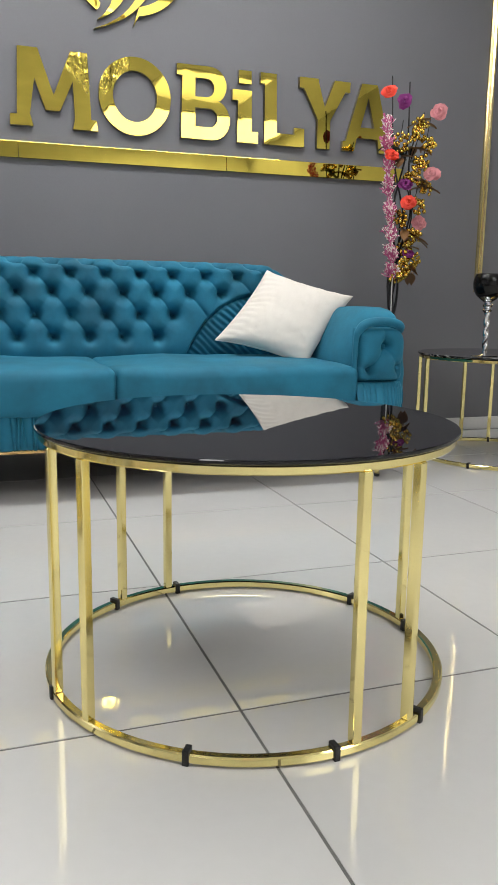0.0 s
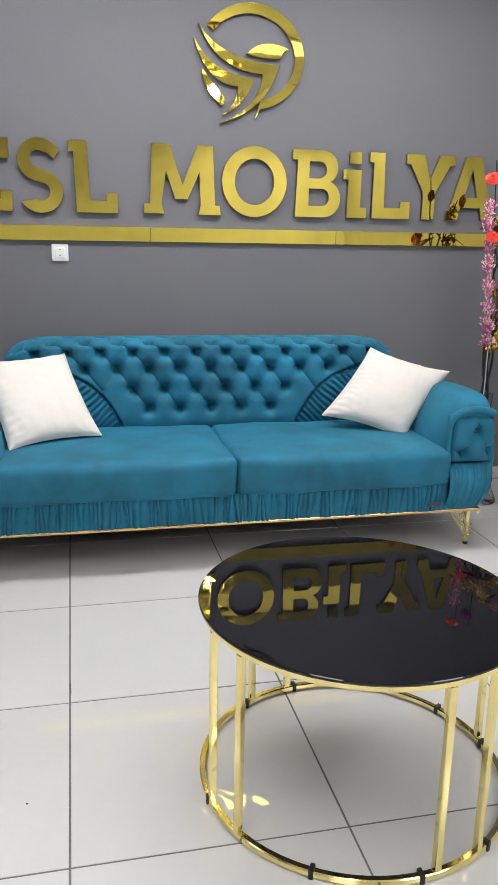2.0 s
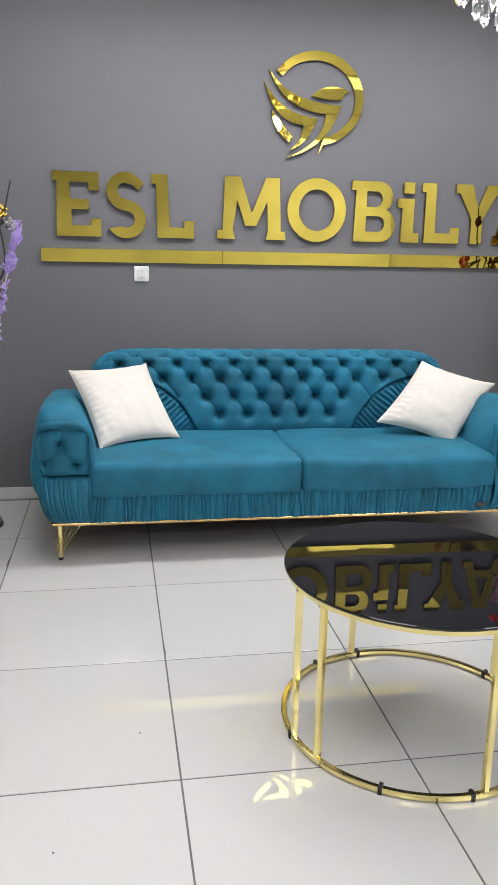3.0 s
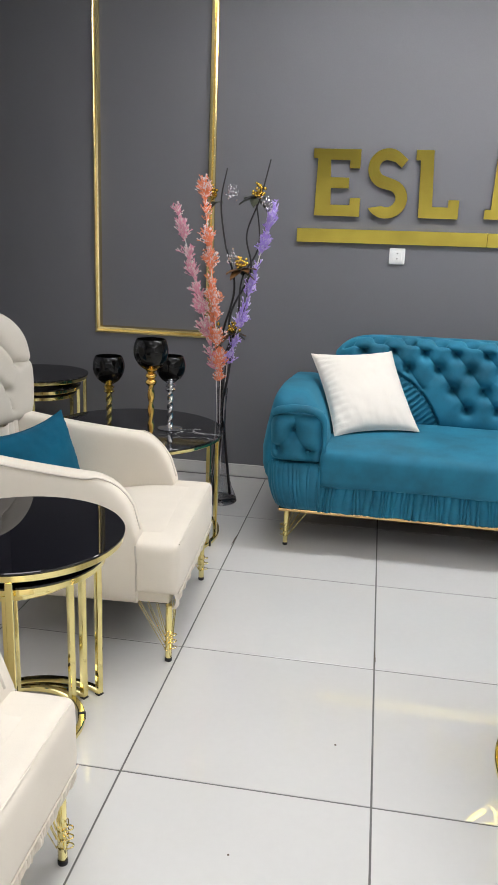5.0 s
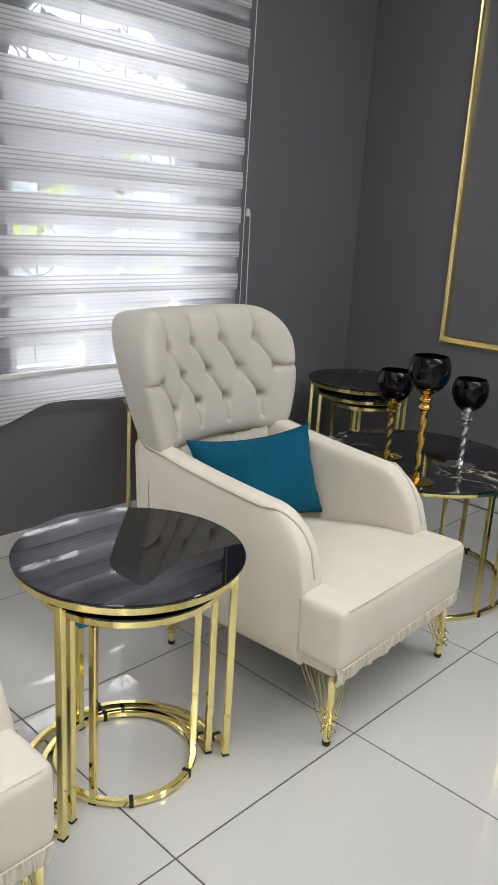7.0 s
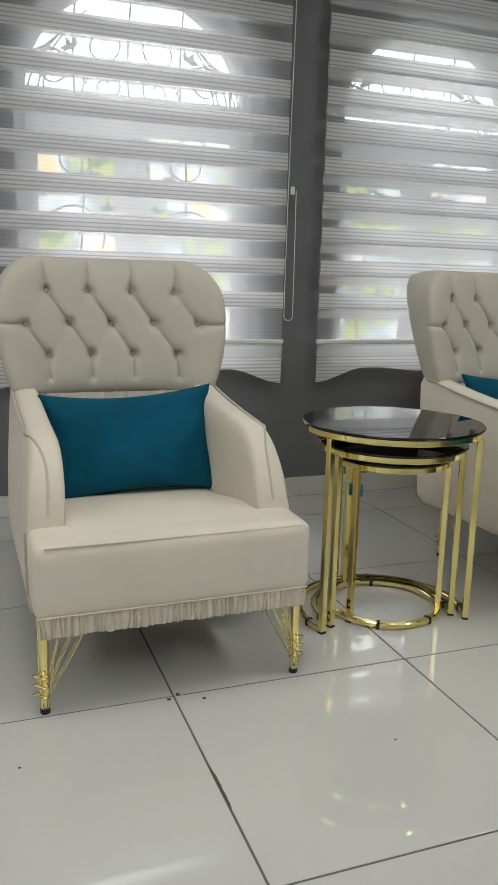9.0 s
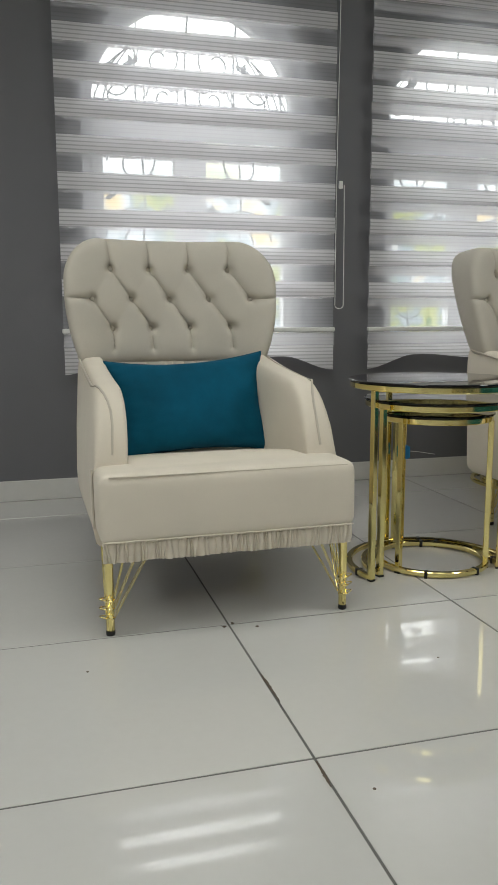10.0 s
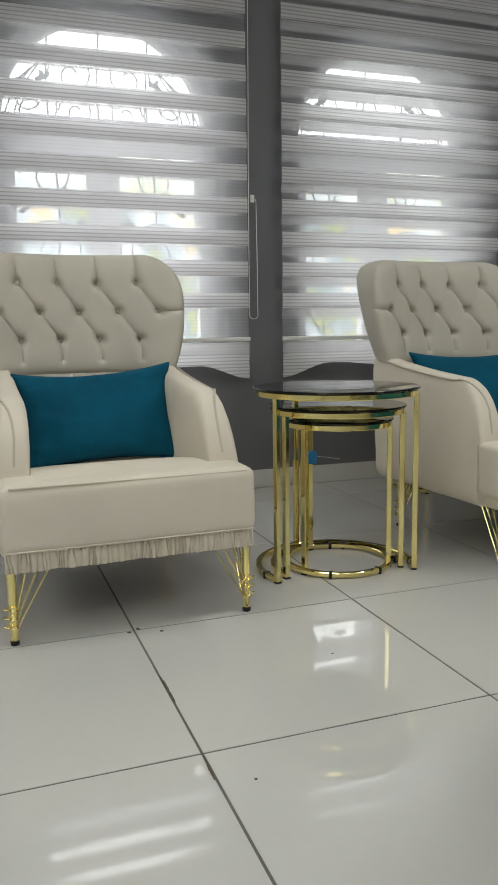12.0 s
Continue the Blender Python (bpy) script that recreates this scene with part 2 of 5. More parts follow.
# ---- building helpers ----
class Geo:
    """Vertices and faces of one mesh."""

    def __init__(self):
        self.v, self.f, self.angle = [], [], 60

    def grid(self, pts, close_u=False, close_v=False):
        nu, nv, s = len(pts), len(pts[0]), len(self.v)
        self.v += [tuple(map(float, p)) for row in pts for p in row]
        for i in range(nu if close_u else nu - 1):
            for j in range(nv if close_v else nv - 1):
                a, b = i, (i + 1) % nu
                c, d = j, (j + 1) % nv
                self.f.append((s + a * nv + c, s + b * nv + c, s + b * nv + d, s + a * nv + d))
        return self

    def fan(self, ring, flip=False):
        s = len(self.v)
        self.v += [tuple(map(float, p)) for p in ring]
        idx = list(range(s, s + len(ring)))
        self.f.append(tuple(reversed(idx)) if flip else tuple(idx))
        return self

    def rbox(self, c, size, r=0.004, n=1, shape=None):
        """A box with rounded edges; n: rows of faces across each side; shape moves each point."""
        h = [s / 2 for s in size]
        r = min(r, *h)
        k = 3 if r > 0.015 else 1
        if k == 1:
            self.angle = 18

        def marks(a):
            e = [-a + r * (1 - math.cos(q * math.pi / 2 / k)) for q in range(k + 1)]
            m = [-(a - r) + 2 * (a - r) * q / n for q in range(1, n)]
            return e + m + [-q for q in reversed(e)]

        seen = {}

        def vert(p):
            q = [max(-(a - r), min(a - r, x)) for x, a in zip(p, h)]
            d = Vector(p) - Vector(q)
            o = Vector(q) + (d.normalized() * r if d.length > 1e-9 else d)
            key = tuple(round(x, 5) for x in o)
            if key not in seen:
                seen[key] = len(self.v)
                o = shape(o, h) if shape else o
                self.v.append((c[0] + o[0], c[1] + o[1], c[2] + o[2]))
            return seen[key]

        for ax in range(3):
            u, w = (ax + 1) % 3, (ax + 2) % 3
            mu, mw = marks(h[u]), marks(h[w])
            for sign in (-1, 1):
                for i in range(len(mu) - 1):
                    for j in range(len(mw) - 1):
                        quad = []
                        for a, b in ((i, j), (i + 1, j), (i + 1, j + 1), (i, j + 1)):
                            p = [0, 0, 0]
                            p[ax], p[u], p[w] = sign * h[ax], mu[a], mw[b]
                            quad.append(vert(p))
                        if len(set(quad)) > 2:
                            quad = list(dict.fromkeys(quad))
                            self.f.append(tuple(quad if sign > 0 else reversed(quad)))
        return self

    def tube(self, path, r, n=8, closed=False):
        """A round bar along a path; r may be a list, one for each point."""
        path = [Vector(p) for p in path]
        m = len(path)
        up, rows = Vector((0.13, 0.31, 0.94)).normalized(), []
        last = None
        for i, p in enumerate(path):
            d = (path[(i + 1) % m] if closed or i < m - 1 else p) - (path[i - 1] if closed or i else p)
            d.normalize()
            x = (last - d * last.dot(d)) if last else up.cross(d)
            if x.length < 1e-4:
                x = d.orthogonal()
            x.normalize()
            last = x
            y = d.cross(x)
            rad = r[i] if isinstance(r, (list, tuple)) else r
            rows.append([p + (x * math.cos(2 * math.pi * k / n) + y * math.sin(2 * math.pi * k / n)) * rad for k in range(n)])
        self.grid(rows, closed, True)
        if not closed:
            self.fan(rows[0], True)
            self.fan(rows[-1])
        return self

    def lathe(self, profile, n=32, c=(0, 0, 0), twist=None):
        rows = []
        for k, (r, z) in enumerate(profile):
            rows.append([(c[0] + r * math.cos(2 * math.pi * i / n), c[1] + r * math.sin(2 * math.pi * i / n), c[2] + z) for i in range(n)])
        self.grid(rows, False, True)
        if profile[0][0] > 1e-4:
            self.fan(rows[0], True)
        if profile[-1][0] > 1e-4:
            self.fan(rows[-1])
        return self

    def arc_bar(self, c, radius, a0, a1, w, h, z, n=128):
        """A square bar bent to an arc about c, between two angles in degrees."""
        full = abs(a1 - a0) >= 360
        self.angle = 30
        rows = []
        b = 0.15 * w
        for i in range(n if full else n + 1):
            a = radians(a0 + (a1 - a0) * i / n)
            sec = [(-w / 2 + b, 0), (w / 2 - b, 0), (w / 2, b), (w / 2, h - b), (w / 2 - b, h), (-w / 2 + b, h), (-w / 2, h - b), (-w / 2, b)]
            rows.append([(c[0] + (radius + d) * math.cos(a), c[1] + (radius + d) * math.sin(a), z + e) for d, e in sec])
        self.grid(rows, full, True)
        if not full:
            self.fan(rows[0], True)
            self.fan(rows[-1])
        return self

    def ball(self, c, r, n=8, squash=1.0):
        rows = [[(c[0] + r * math.sin(t) * math.cos(p), c[1] + r * math.sin(t) * math.sin(p), c[2] + r * squash * math.cos(t))
                 for p in (2 * math.pi * j / n for j in range(n))] for t in (0.02 + (math.pi - 0.04) * i / (n // 2 + 1) for i in range(n // 2 + 2))]
        return self.grid(rows, False, True)


def mesh_of(name, geo, material, angle=None):
    me = bpy.data.meshes.new(name)
    me.from_pydata(geo.v, [], geo.f)
    bm = bmesh.new()
    bm.from_mesh(me)
    bmesh.ops.remove_doubles(bm, verts=bm.verts, dist=1e-5)
    bmesh.ops.recalc_face_normals(bm, faces=bm.faces)
    bm.to_mesh(me)
    bm.free()
    me.polygons.foreach_set("use_smooth", [True] * len(me.polygons))
    me.set_sharp_from_angle(angle=radians(angle or geo.angle))
    me.materials.append(material)
    return me


def part(name, geo, material, parent=None, label="", angle=None):
    """ONE mesh object, under a thing or a part when a parent is given."""
    ob = new(name, mesh_of(name, geo, material, angle))
    ob.parent = parent
    return tagged(ob, label)


def thing(name, m, label, category, group=""):
    ob = new(name)
    ob.empty_display_size = 0.1
    ob.matrix_basis = m
    return tagged(ob, label, category, group)


def structure(name, geo, material, label="", angle=None):
    return tagged(part(name, geo, material, None, label, angle), category=name.split("_")[0], kind="structure")


def flat_shape(name, outlines, depth, bevel, to_world, materials):
    """A flat plate cut to outlines (first the edge, then holes), depth thick."""
    cu = bpy.data.curves.new(name, "CURVE")
    cu.dimensions, cu.fill_mode, cu.extrude, cu.bevel_depth, cu.bevel_resolution = "2D", "BOTH", depth / 2, bevel, 1
    for pts in outlines:
        sp = cu.splines.new("POLY")
        sp.points.add(len(pts) - 1)
        for q, (x, y) in zip(sp.points, pts):
            q.co = (x, y, 0, 1)
        sp.use_cyclic_u = True
    ob = bpy.data.objects.new(name, cu)
    scene.collection.objects.link(ob)
    me = bpy.data.meshes.new_from_object(ob.evaluated_get(bpy.context.evaluated_depsgraph_get()))
    bpy.data.objects.remove(ob)
    bpy.data.curves.remove(cu)
    me.transform(to_world)
    me.materials.clear()
    for m in materials:
        me.materials.append(m)
    if len(materials) > 1:
        normal = (to_world.to_3x3() @ Vector((0, 0, 1))).normalized()
        for p in me.polygons:
            p.material_index = 0 if abs(p.normal.dot(normal)) > 0.9 else 1
    me.name = name
    return me


def bez(p0, c, p1, n=10):
    return [((1 - t) ** 2 * p0[0] + 2 * t * (1 - t) * c[0] + t * t * p1[0], (1 - t) ** 2 * p0[1] + 2 * t * (1 - t) * c[1] + t * t * p1[1]) for t in (i / n for i in range(n))]


def arc(cx, cy, rx, ry, a0, a1, n=24):
    return [(cx + rx * math.cos(radians(a0 + (a1 - a0) * i / n)), cy + ry * math.sin(radians(a0 + (a1 - a0) * i / n))) for i in range(n + 1)]


def smooth(a, b, x):
    t = max(0.0, min(1.0, (x - a) / (b - a)))
    return t * t * (3 - 2 * t)


def lattice(rows, pitch):
    """Buttons of a diamond-tufted panel, from rows of (height, first, count), and the folds between them."""
    by_row = [[(first + pitch * k, v) for k in range(count)] for v, first, count in rows]
    folds = []
    for a, b in zip(by_row, by_row[1:]):
        for p in a:
            folds += [(p, q) for q in b if abs(p[0] - q[0]) < pitch * 0.75]
    return [p for row in by_row for p in row], folds


def tufts(u, v, buttons, folds, r, depth, crease, width):
    """Sinking of a tufted surface at the points u, v (arrays): deep at buttons, grooved along folds."""
    d1 = np.full(u.shape, 9.0)
    for a, b in buttons:
        d1 = np.minimum(d1, np.hypot(u - a, v - b))
    d2 = np.full(u.shape, 9.0)
    for (ax, ay), (bx, by) in folds:
        ll = (bx - ax) ** 2 + (by - ay) ** 2
        t = np.clip(((u - ax) * (bx - ax) + (v - ay) * (by - ay)) / ll, 0, 1)
        d2 = np.minimum(d2, np.hypot(u - ax - t * (bx - ax), v - ay - t * (by - ay)))
    return -depth * np.exp(-(d1 / r) ** 2) - 0.3 * depth * np.exp(-(d1 / (2.2 * r)) ** 2) - crease * np.exp(-d2 / width) - crease * 0.5 * np.exp(-(d2 / (width * 4)) ** 2)


def curve3(points, n=8):
    """A smooth path through a few points."""
    p = [Vector(q) for q in points]
    p = [p[0] * 2 - p[1]] + p + [p[-1] * 2 - p[-2]]
    out = []
    for i in range(1, len(p) - 2):
        for k in range(n):
            t = k / n
            a, b, c, d = p[i - 1], p[i], p[i + 1], p[i + 2]
            out.append(0.5 * ((2 * b) + (c - a) * t + (2 * a - 5 * b + 4 * c - d) * t * t + (3 * b - a - 3 * c + d) * t ** 3))
    return out + [p[-2]]


# ---- structure ----
T, GX, GY = 0.75, -0.2316, 1.3575  # tile pitch and one joint crossing

floor = structure("floor", Geo().rbox(((XW + XE) / 2, (YN + YS) / 2, -0.0578), (XE - XW + 0.5, YN - YS + 0.5, 0.112), 0.002), GROUT, "floor of glossy white porcelain tiles with grey joints")
structure("ceiling", Geo().rbox(((XW + XE) / 2, (YN + YS) / 2, ZC + 0.05), (XE - XW + 0.5, YN - YS + 0.5, 0.1), 0.002), CEIL, "plain white ceiling")
structure("wall_north", Geo().rbox(((XW + XE) / 2, YN + 0.125, ZC / 2), (XE - XW, 0.25, ZC), 0.002), WALL, "smooth dark grey painted wall behind the sign")
structure("wall_east", Geo().rbox((XE + 0.125, (YN + YS) / 2, ZC / 2), (0.25, YN - YS + 0.5, ZC), 0.002), MID_WALL, "plain light grey painted side wall")

structure("wall_south", Geo().rbox(((XW + XE) / 2, YS - 0.125, ZC / 2), (XE - XW, 0.25, ZC), 0.002), PALE_WALL, "plain pale painted wall")

# west wall with two arched windows
WIN = (0.945, 2.575)  # window centres along the wall
HALF, SPRING, SILL, RISE = 0.60, 1.95, 0.72, 0.62


def window_hole(c, half, sill, spring, rise):
    return [(c - half, sill), (c + half, sill)] + arc(c, spring, half, rise, 0, 180, 28)


_m = Matrix(((0, 0, -1, XW - 0.14), (1, 0, 0, 0), (0, 1, 0, 0), (0, 0, 0, 1)))
_edge = [(YS, 0), (YN + 0.25, 0), (YN + 0.25, ZC), (YS, ZC)]
tagged(new("wall_west", flat_shape("wall_west", [_edge] + [window_hole(c, HALF, SILL, SPRING, RISE) for c in WIN], 0.28, 0, _m, [WALL])),
       "dark grey painted wall with two arched windows", "wall", kind="structure")

# skirting
for name, c, s in (("baseboard", ((XW + XE) / 2, YN - 0.006, 0.042), (XE - XW, 0.012, 0.084)), ("baseboard", (XW + 0.006, (YN + YS) / 2, 0.0525), (0.012, YN - YS - 0.03, 0.105)),
                   ("baseboard", (XE - 0.006, (YN + YS) / 2, 0.042), (0.012, YN - YS - 0.03, 0.084))):
    structure(name, Geo().rbox(c, s, 0.003), SKIRTING, "low white glossy tile skirting")


def window(c, k):
    """An arched white window: frame, two casements, a fanlight, panes and a forged grille outside."""
    w = tagged(new("window_%d" % k), "white arched plastic window with a forged grille", "window", "windows", "structure")
    x = XW - 0.2
    m = Matrix(((0, 0, -1, x), (1, 0, 0, 0), (0, 1, 0, 0), (0, 0, 0, 1)))
    inner = window_hole(c, HALF - 0.06, SILL + 0.06, SPRING + 0.02, RISE - 0.08)
    fr = new("window_frame", flat_shape("window_frame", [window_hole(c, HALF - 0.003, SILL + 0.003, SPRING, RISE - 0.003), inner], 0.07, 0.003, m, [PVC]))
    fr.parent = w
    part("transom", Geo().rbox((x + 0.002, c, SPRING + 0.02), (0.07, 2 * HALF - 0.13, 0.11), 0.006), PVC, w)
    part("mullion", Geo().rbox((x + 0.001, c - 0.03, (SILL + SPRING) / 2), (0.07, 0.06, SPRING - SILL - 0.1), 0.006), PVC, w)
    for s in (-1, 1):
        a, b = (c if s > 0 else c - 0.06, c + s * (HALF - 0.06))
        y0, y1 = min(a, b), max(a, b)
        o = [(y0 + 0.002, SILL + 0.062), (y1 - 0.002, SILL + 0.062), (y1 - 0.002, SPRING - 0.037), (y0 + 0.002, SPRING - 0.037)]
        top = 0.16 if s < 0 else 0.06
        i = [(y0 + 0.05, SILL + 0.11), (y1 - 0.05, SILL + 0.11), (y1 - 0.05, SPRING - 0.037 - top), (y0 + 0.05, SPRING - 0.037 - top)]
        mm = m.copy()
        mm[0][3] = x + 0.01
        sash = new("casement", flat_shape("casement", [o, i], 0.07, 0.004, mm, [PVC]))
        sash.parent = w
        p = part("pane", Geo().rbox((x + 0.005, (y0 + y1) / 2, (SILL + SPRING) / 2), (0.006, y1 - y0 - 0.04, SPRING - SILL - 0.15), 0.001), PANE, w)
        p.visible_shadow = False
    p = new("pane", flat_shape("pane", [window_hole(c, HALF - 0.05, SPRING + 0.06, SPRING + 0.07, RISE - 0.11)], 0.006, 0, m, [PANE]))
    p.parent, p.visible_shadow = w, False
    part("window_sill", Geo().rbox((XW - 0.11, c, SILL + 0.012), (0.2, 2 * HALF - 0.01, 0.024), 0.005), SKIRTING, w)
    # forged grille: rings and scrolls
    gx = XW - 0.33
    scrolls = Geo()
    for s in (-1, 1):
        for rr, oy, oz in ((0.13, 0.15, 0.33), (0.17, 0.36, 0.14), (0.1, 0.13, 0.14), (0.11, 0.4, 0.2), (0.15, 0.3, -0.2), (0.19, 0.28, -0.6), (0.15, 0.3, -0.95)):
            scrolls.tube([(gx, c + s * (oy + rr * (1 - 0.035 * q) * math.cos(radians(q * 22))), SPRING + oz + rr * (1 - 0.035 * q) * math.sin(radians(q * 22))) for q in range(24)], 0.005, 6)
        for k in range(3):
            scrolls.tube([(gx, c + s * (0.57 - 0.05 * k - 0.25 * q * q), SPRING + 0.02 + (0.36 + 0.05 * k) * q) for q in [i / 10 for i in range(11)]], 0.0045, 6)
        for oy, oz in ((0.07, 0.18), (0.09, 0.06), (0.3, 0.3), (0.36, 0.05), (0.2, 0.42), (0.2, -0.3), (0.42, -0.38), (0.12, -0.45), (0.4, -0.75), (0.16, -0.85)):
            for turn in (-70, 0, 70):
                t = radians(turn + 90 * s * oy)
                tip = (gx, c + s * oy + 0.05 * math.sin(t), SPRING + oz + 0.05 * math.cos(t))
                scrolls.tube([(gx, c + s * oy, SPRING + oz), (gx, (c + s * oy + tip[1]) / 2, (SPRING + oz + tip[2]) / 2), tip], [0.006, 0.016, 0.002], 6)
    part("scrollwork", scrolls, IRON, w, "curled forged iron scrolls")
    for q in range(5):
        y = c + (q - 2) * 0.27
        part("grille_bar", Geo().tube([(gx, y + 0.02 * math.sin(z * 5), z) for z in [SILL - 0.1 + 0.1 * i for i in range(int((SPRING - SILL + 0.25 + RISE * math.sqrt(max(0.05, 1 - (q - 2) ** 2 / 5))) / 0.1))]], 0.006, 6), IRON, w)
    return w


for _k, _c in enumerate(WIN):
    window(_c, _k + 1)
tagged(part("ground", Geo().rbox((0, 0, -0.4), (400, 400, 0.1), 0.01), GROUND), "pale paved ground outside the showroom", "ground", kind="structure")
_b = Geo().grid([[(-14, -30, -0.35), (-14, -30, 24)], [(-14, 34, -0.35), (-14, 34, 24)]])
tagged(part("backdrop", _b, GARDEN), "bright sunlit garden and houses far outside", "backdrop", kind="structure")


# ---- wall decoration ----
SX = 0.0065  # the sign hangs a touch higher at its far end
SIGN_Y = YN - 0.014


def sign_plate(name, outlines, parent, x0, z0, scale=1.0, label="", squat=1.0):
    m = Matrix(((scale, 0, 0, x0), (0, 0, -1, SIGN_Y), (0, squat * scale, 0, z0), (0, 0, 0, 1)))
    ob = new(name, flat_shape(name, outlines, 0.024, 0.0008, m, [SIGN_GOLD, SIGN_EDGE]))
    ob.parent = parent
    return tagged(ob, label)


def rect(x0, y0, x1, y1):
    return [(x0, y0), (x1, y0), (x1, y1), (x0, y1)]


def letter_shapes(width):
    """Outlines of the slab letters of the word, one unit high."""
    w = width
    foot, st = 0.11, 0.2
    shapes = {}
    shapes["M"] = [[(0, 0), (0.30, 0), (0.26, 0.16), (0.33, 0.62), (0.47, 0.22), (0.66, 0.22), (0.84, 0.62), (0.86, 0.14), (0.83, 0), (w, 0), (w - 0.02, 0.14), (w - 0.09, 0.14), (w - 0.13, 1),
                    (w - 0.36, 1), (0.58, 0.42), (0.38, 1), (0.12, 1), (0.09, 0.14), (0, 0.14)]]
    shapes["O"] = [arc(w / 2, 0.5, w / 2, 0.52, 0, 352.5, 47), list(reversed(arc(w / 2, 0.5, w / 2 - st, 0.34, 0, 352.5, 47)))]
    shapes["B"] = [[(0.06, 0), (0.5, 0)] + arc(w - 0.27, 0.28, 0.27, 0.28, -90, 70, 12) + arc(w - 0.31, 0.745, 0.255, 0.255, -50, 90, 12) + [(0, 1), (0, 0.85), (0.08, 0.85), (0.06, 0.15)],
                   list(reversed([(0.27, 0.17), (0.44, 0.17)] + arc(w - 0.31, 0.3, 0.12, 0.13, -90, 90, 10) + [(0.27, 0.43)])),
                   list(reversed([(0.27, 0.58), (0.42, 0.58)] + arc(w - 0.35, 0.71, 0.11, 0.125, -90, 90, 10) + [(0.27, 0.835)]))]
    shapes["i"] = [[(0.08, 0), (w, 0), (w, 0.16), (0.3, 0.16), (0.3, 0.73), (0, 0.73), (0, 0.58), (0.09, 0.58), (0.08, 0.2)]]
    shapes["dot"] = [rect(0.1, 0.82, 0.29, 1.0)]
    shapes["L"] = [[(0.07, 0), (w, 0), (w, 0.27), (w - 0.16, 0.27), (w - 0.16, 0.17), (0.27, 0.17), (0.25, 1), (0, 1), (0, 0.85), (0.07, 0.85)]]
    shapes["Y"] = [[(w / 2 - 0.11, 0), (w / 2 + 0.1, 0), (w / 2 + 0.1, 0.42), (w - 0.08, 0.85), (w, 0.85), (w, 1), (w - 0.26, 1), (w / 2, 0.6), (0.3, 1), (0, 1), (0, 0.85), (0.07, 0.85), (w / 2 - 0.11, 0.42)]]
    shapes["A"] = [[(0, 0), (0.2, 0), (0.24, 0.2), (w - 0.24, 0.2), (w - 0.2, 0), (w, 0), (w - 0.27, 1), (0.3, 1), (0.05, 0.14), (0, 0.14)],
                   list(reversed([(0.3, 0.36), (w - 0.3, 0.36), (w / 2, 0.8)]))]
    return shapes


UNIT = 0.384
sign = thing("wall_sign", pose(0, 0, 0), "mirror gold slab letters of a wall sign", "sign")
for key, x0, x1 in (("M", 0.25, 0.70), ("O", 0.706, 1.099), ("B", 1.135, 1.44), ("i", 1.455, 1.61), ("dot", 1.455, 1.61), ("L", 1.622, 1.897), ("Y", 1.862, 2.185), ("A", 2.147, 2.47)):
    sign_plate("letter", letter_shapes((x1 - x0) / UNIT)[key], sign, x0, 1.719 + SX * x0, UNIT)
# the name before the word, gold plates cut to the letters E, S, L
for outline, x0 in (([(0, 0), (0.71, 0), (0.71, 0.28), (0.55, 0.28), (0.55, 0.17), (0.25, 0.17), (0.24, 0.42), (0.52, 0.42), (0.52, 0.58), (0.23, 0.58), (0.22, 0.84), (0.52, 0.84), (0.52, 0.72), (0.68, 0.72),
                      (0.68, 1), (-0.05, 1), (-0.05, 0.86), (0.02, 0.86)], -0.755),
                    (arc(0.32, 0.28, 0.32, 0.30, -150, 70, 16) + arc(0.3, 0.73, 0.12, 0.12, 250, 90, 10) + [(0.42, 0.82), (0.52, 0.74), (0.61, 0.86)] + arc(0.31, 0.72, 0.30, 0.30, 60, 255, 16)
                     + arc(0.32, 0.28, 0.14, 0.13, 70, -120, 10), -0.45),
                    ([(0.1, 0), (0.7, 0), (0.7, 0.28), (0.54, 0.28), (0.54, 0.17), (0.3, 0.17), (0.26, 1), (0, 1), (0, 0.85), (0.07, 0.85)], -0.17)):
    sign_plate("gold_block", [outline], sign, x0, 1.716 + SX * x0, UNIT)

emblem = thing("wall_emblem", pose(0, 0, 0), "round mirror gold emblem of curved feather shapes", "emblem")
EU, EX, EZ = 0.00117, 0.873, 2.593
_outer, _inner = arc(0, 0, 262, 262, 148, -80, 60), arc(-6, -6, 222, 216, -76, 146, 60)
sign_plate("ring", [list(reversed(_outer + [(20, -312)] + _inner))], emblem, EX, EZ, EU, squat=0.906)
sign_plate("feather", [bez((-262, 142), (-160, -28), (137, -33), 14) + bez((137, -33), (80, -270), (-158, -342), 14) + bez((-158, -342), (50, -250), (55, -82), 14) + bez((55, -82), (-180, -80), (-262, 142), 14)], emblem, EX, EZ, EU, squat=0.906)
sign_plate("feather", [bez((-287, 75), (-200, -100), (10, -110), 12) + bez((10, -110), (-30, -250), (-142, -298), 12) + bez((-142, -298), (-70, -240), (-68, -150), 12) + bez((-68, -150), (-230, -150), (-287, 75), 12)], emblem, EX, EZ, EU, squat=0.906)
sign_plate("feather", [bez((-247, -72), (-190, -150), (-128, -220), 8) + bez((-128, -220), (-130, -240), (-144, -253), 4) + bez((-144, -253), (-240, -190), (-247, -72), 8)], emblem, EX, EZ, EU, squat=0.906)
sign_plate("leaf_shape", [bez((-27, 13), (50, 105), (183, 50), 10) + bez((183, 50), (150, 40), (145, 3), 6) + bez((145, 3), (60, -12), (-27, 13), 10)], emblem, EX, EZ, EU, squat=0.906)

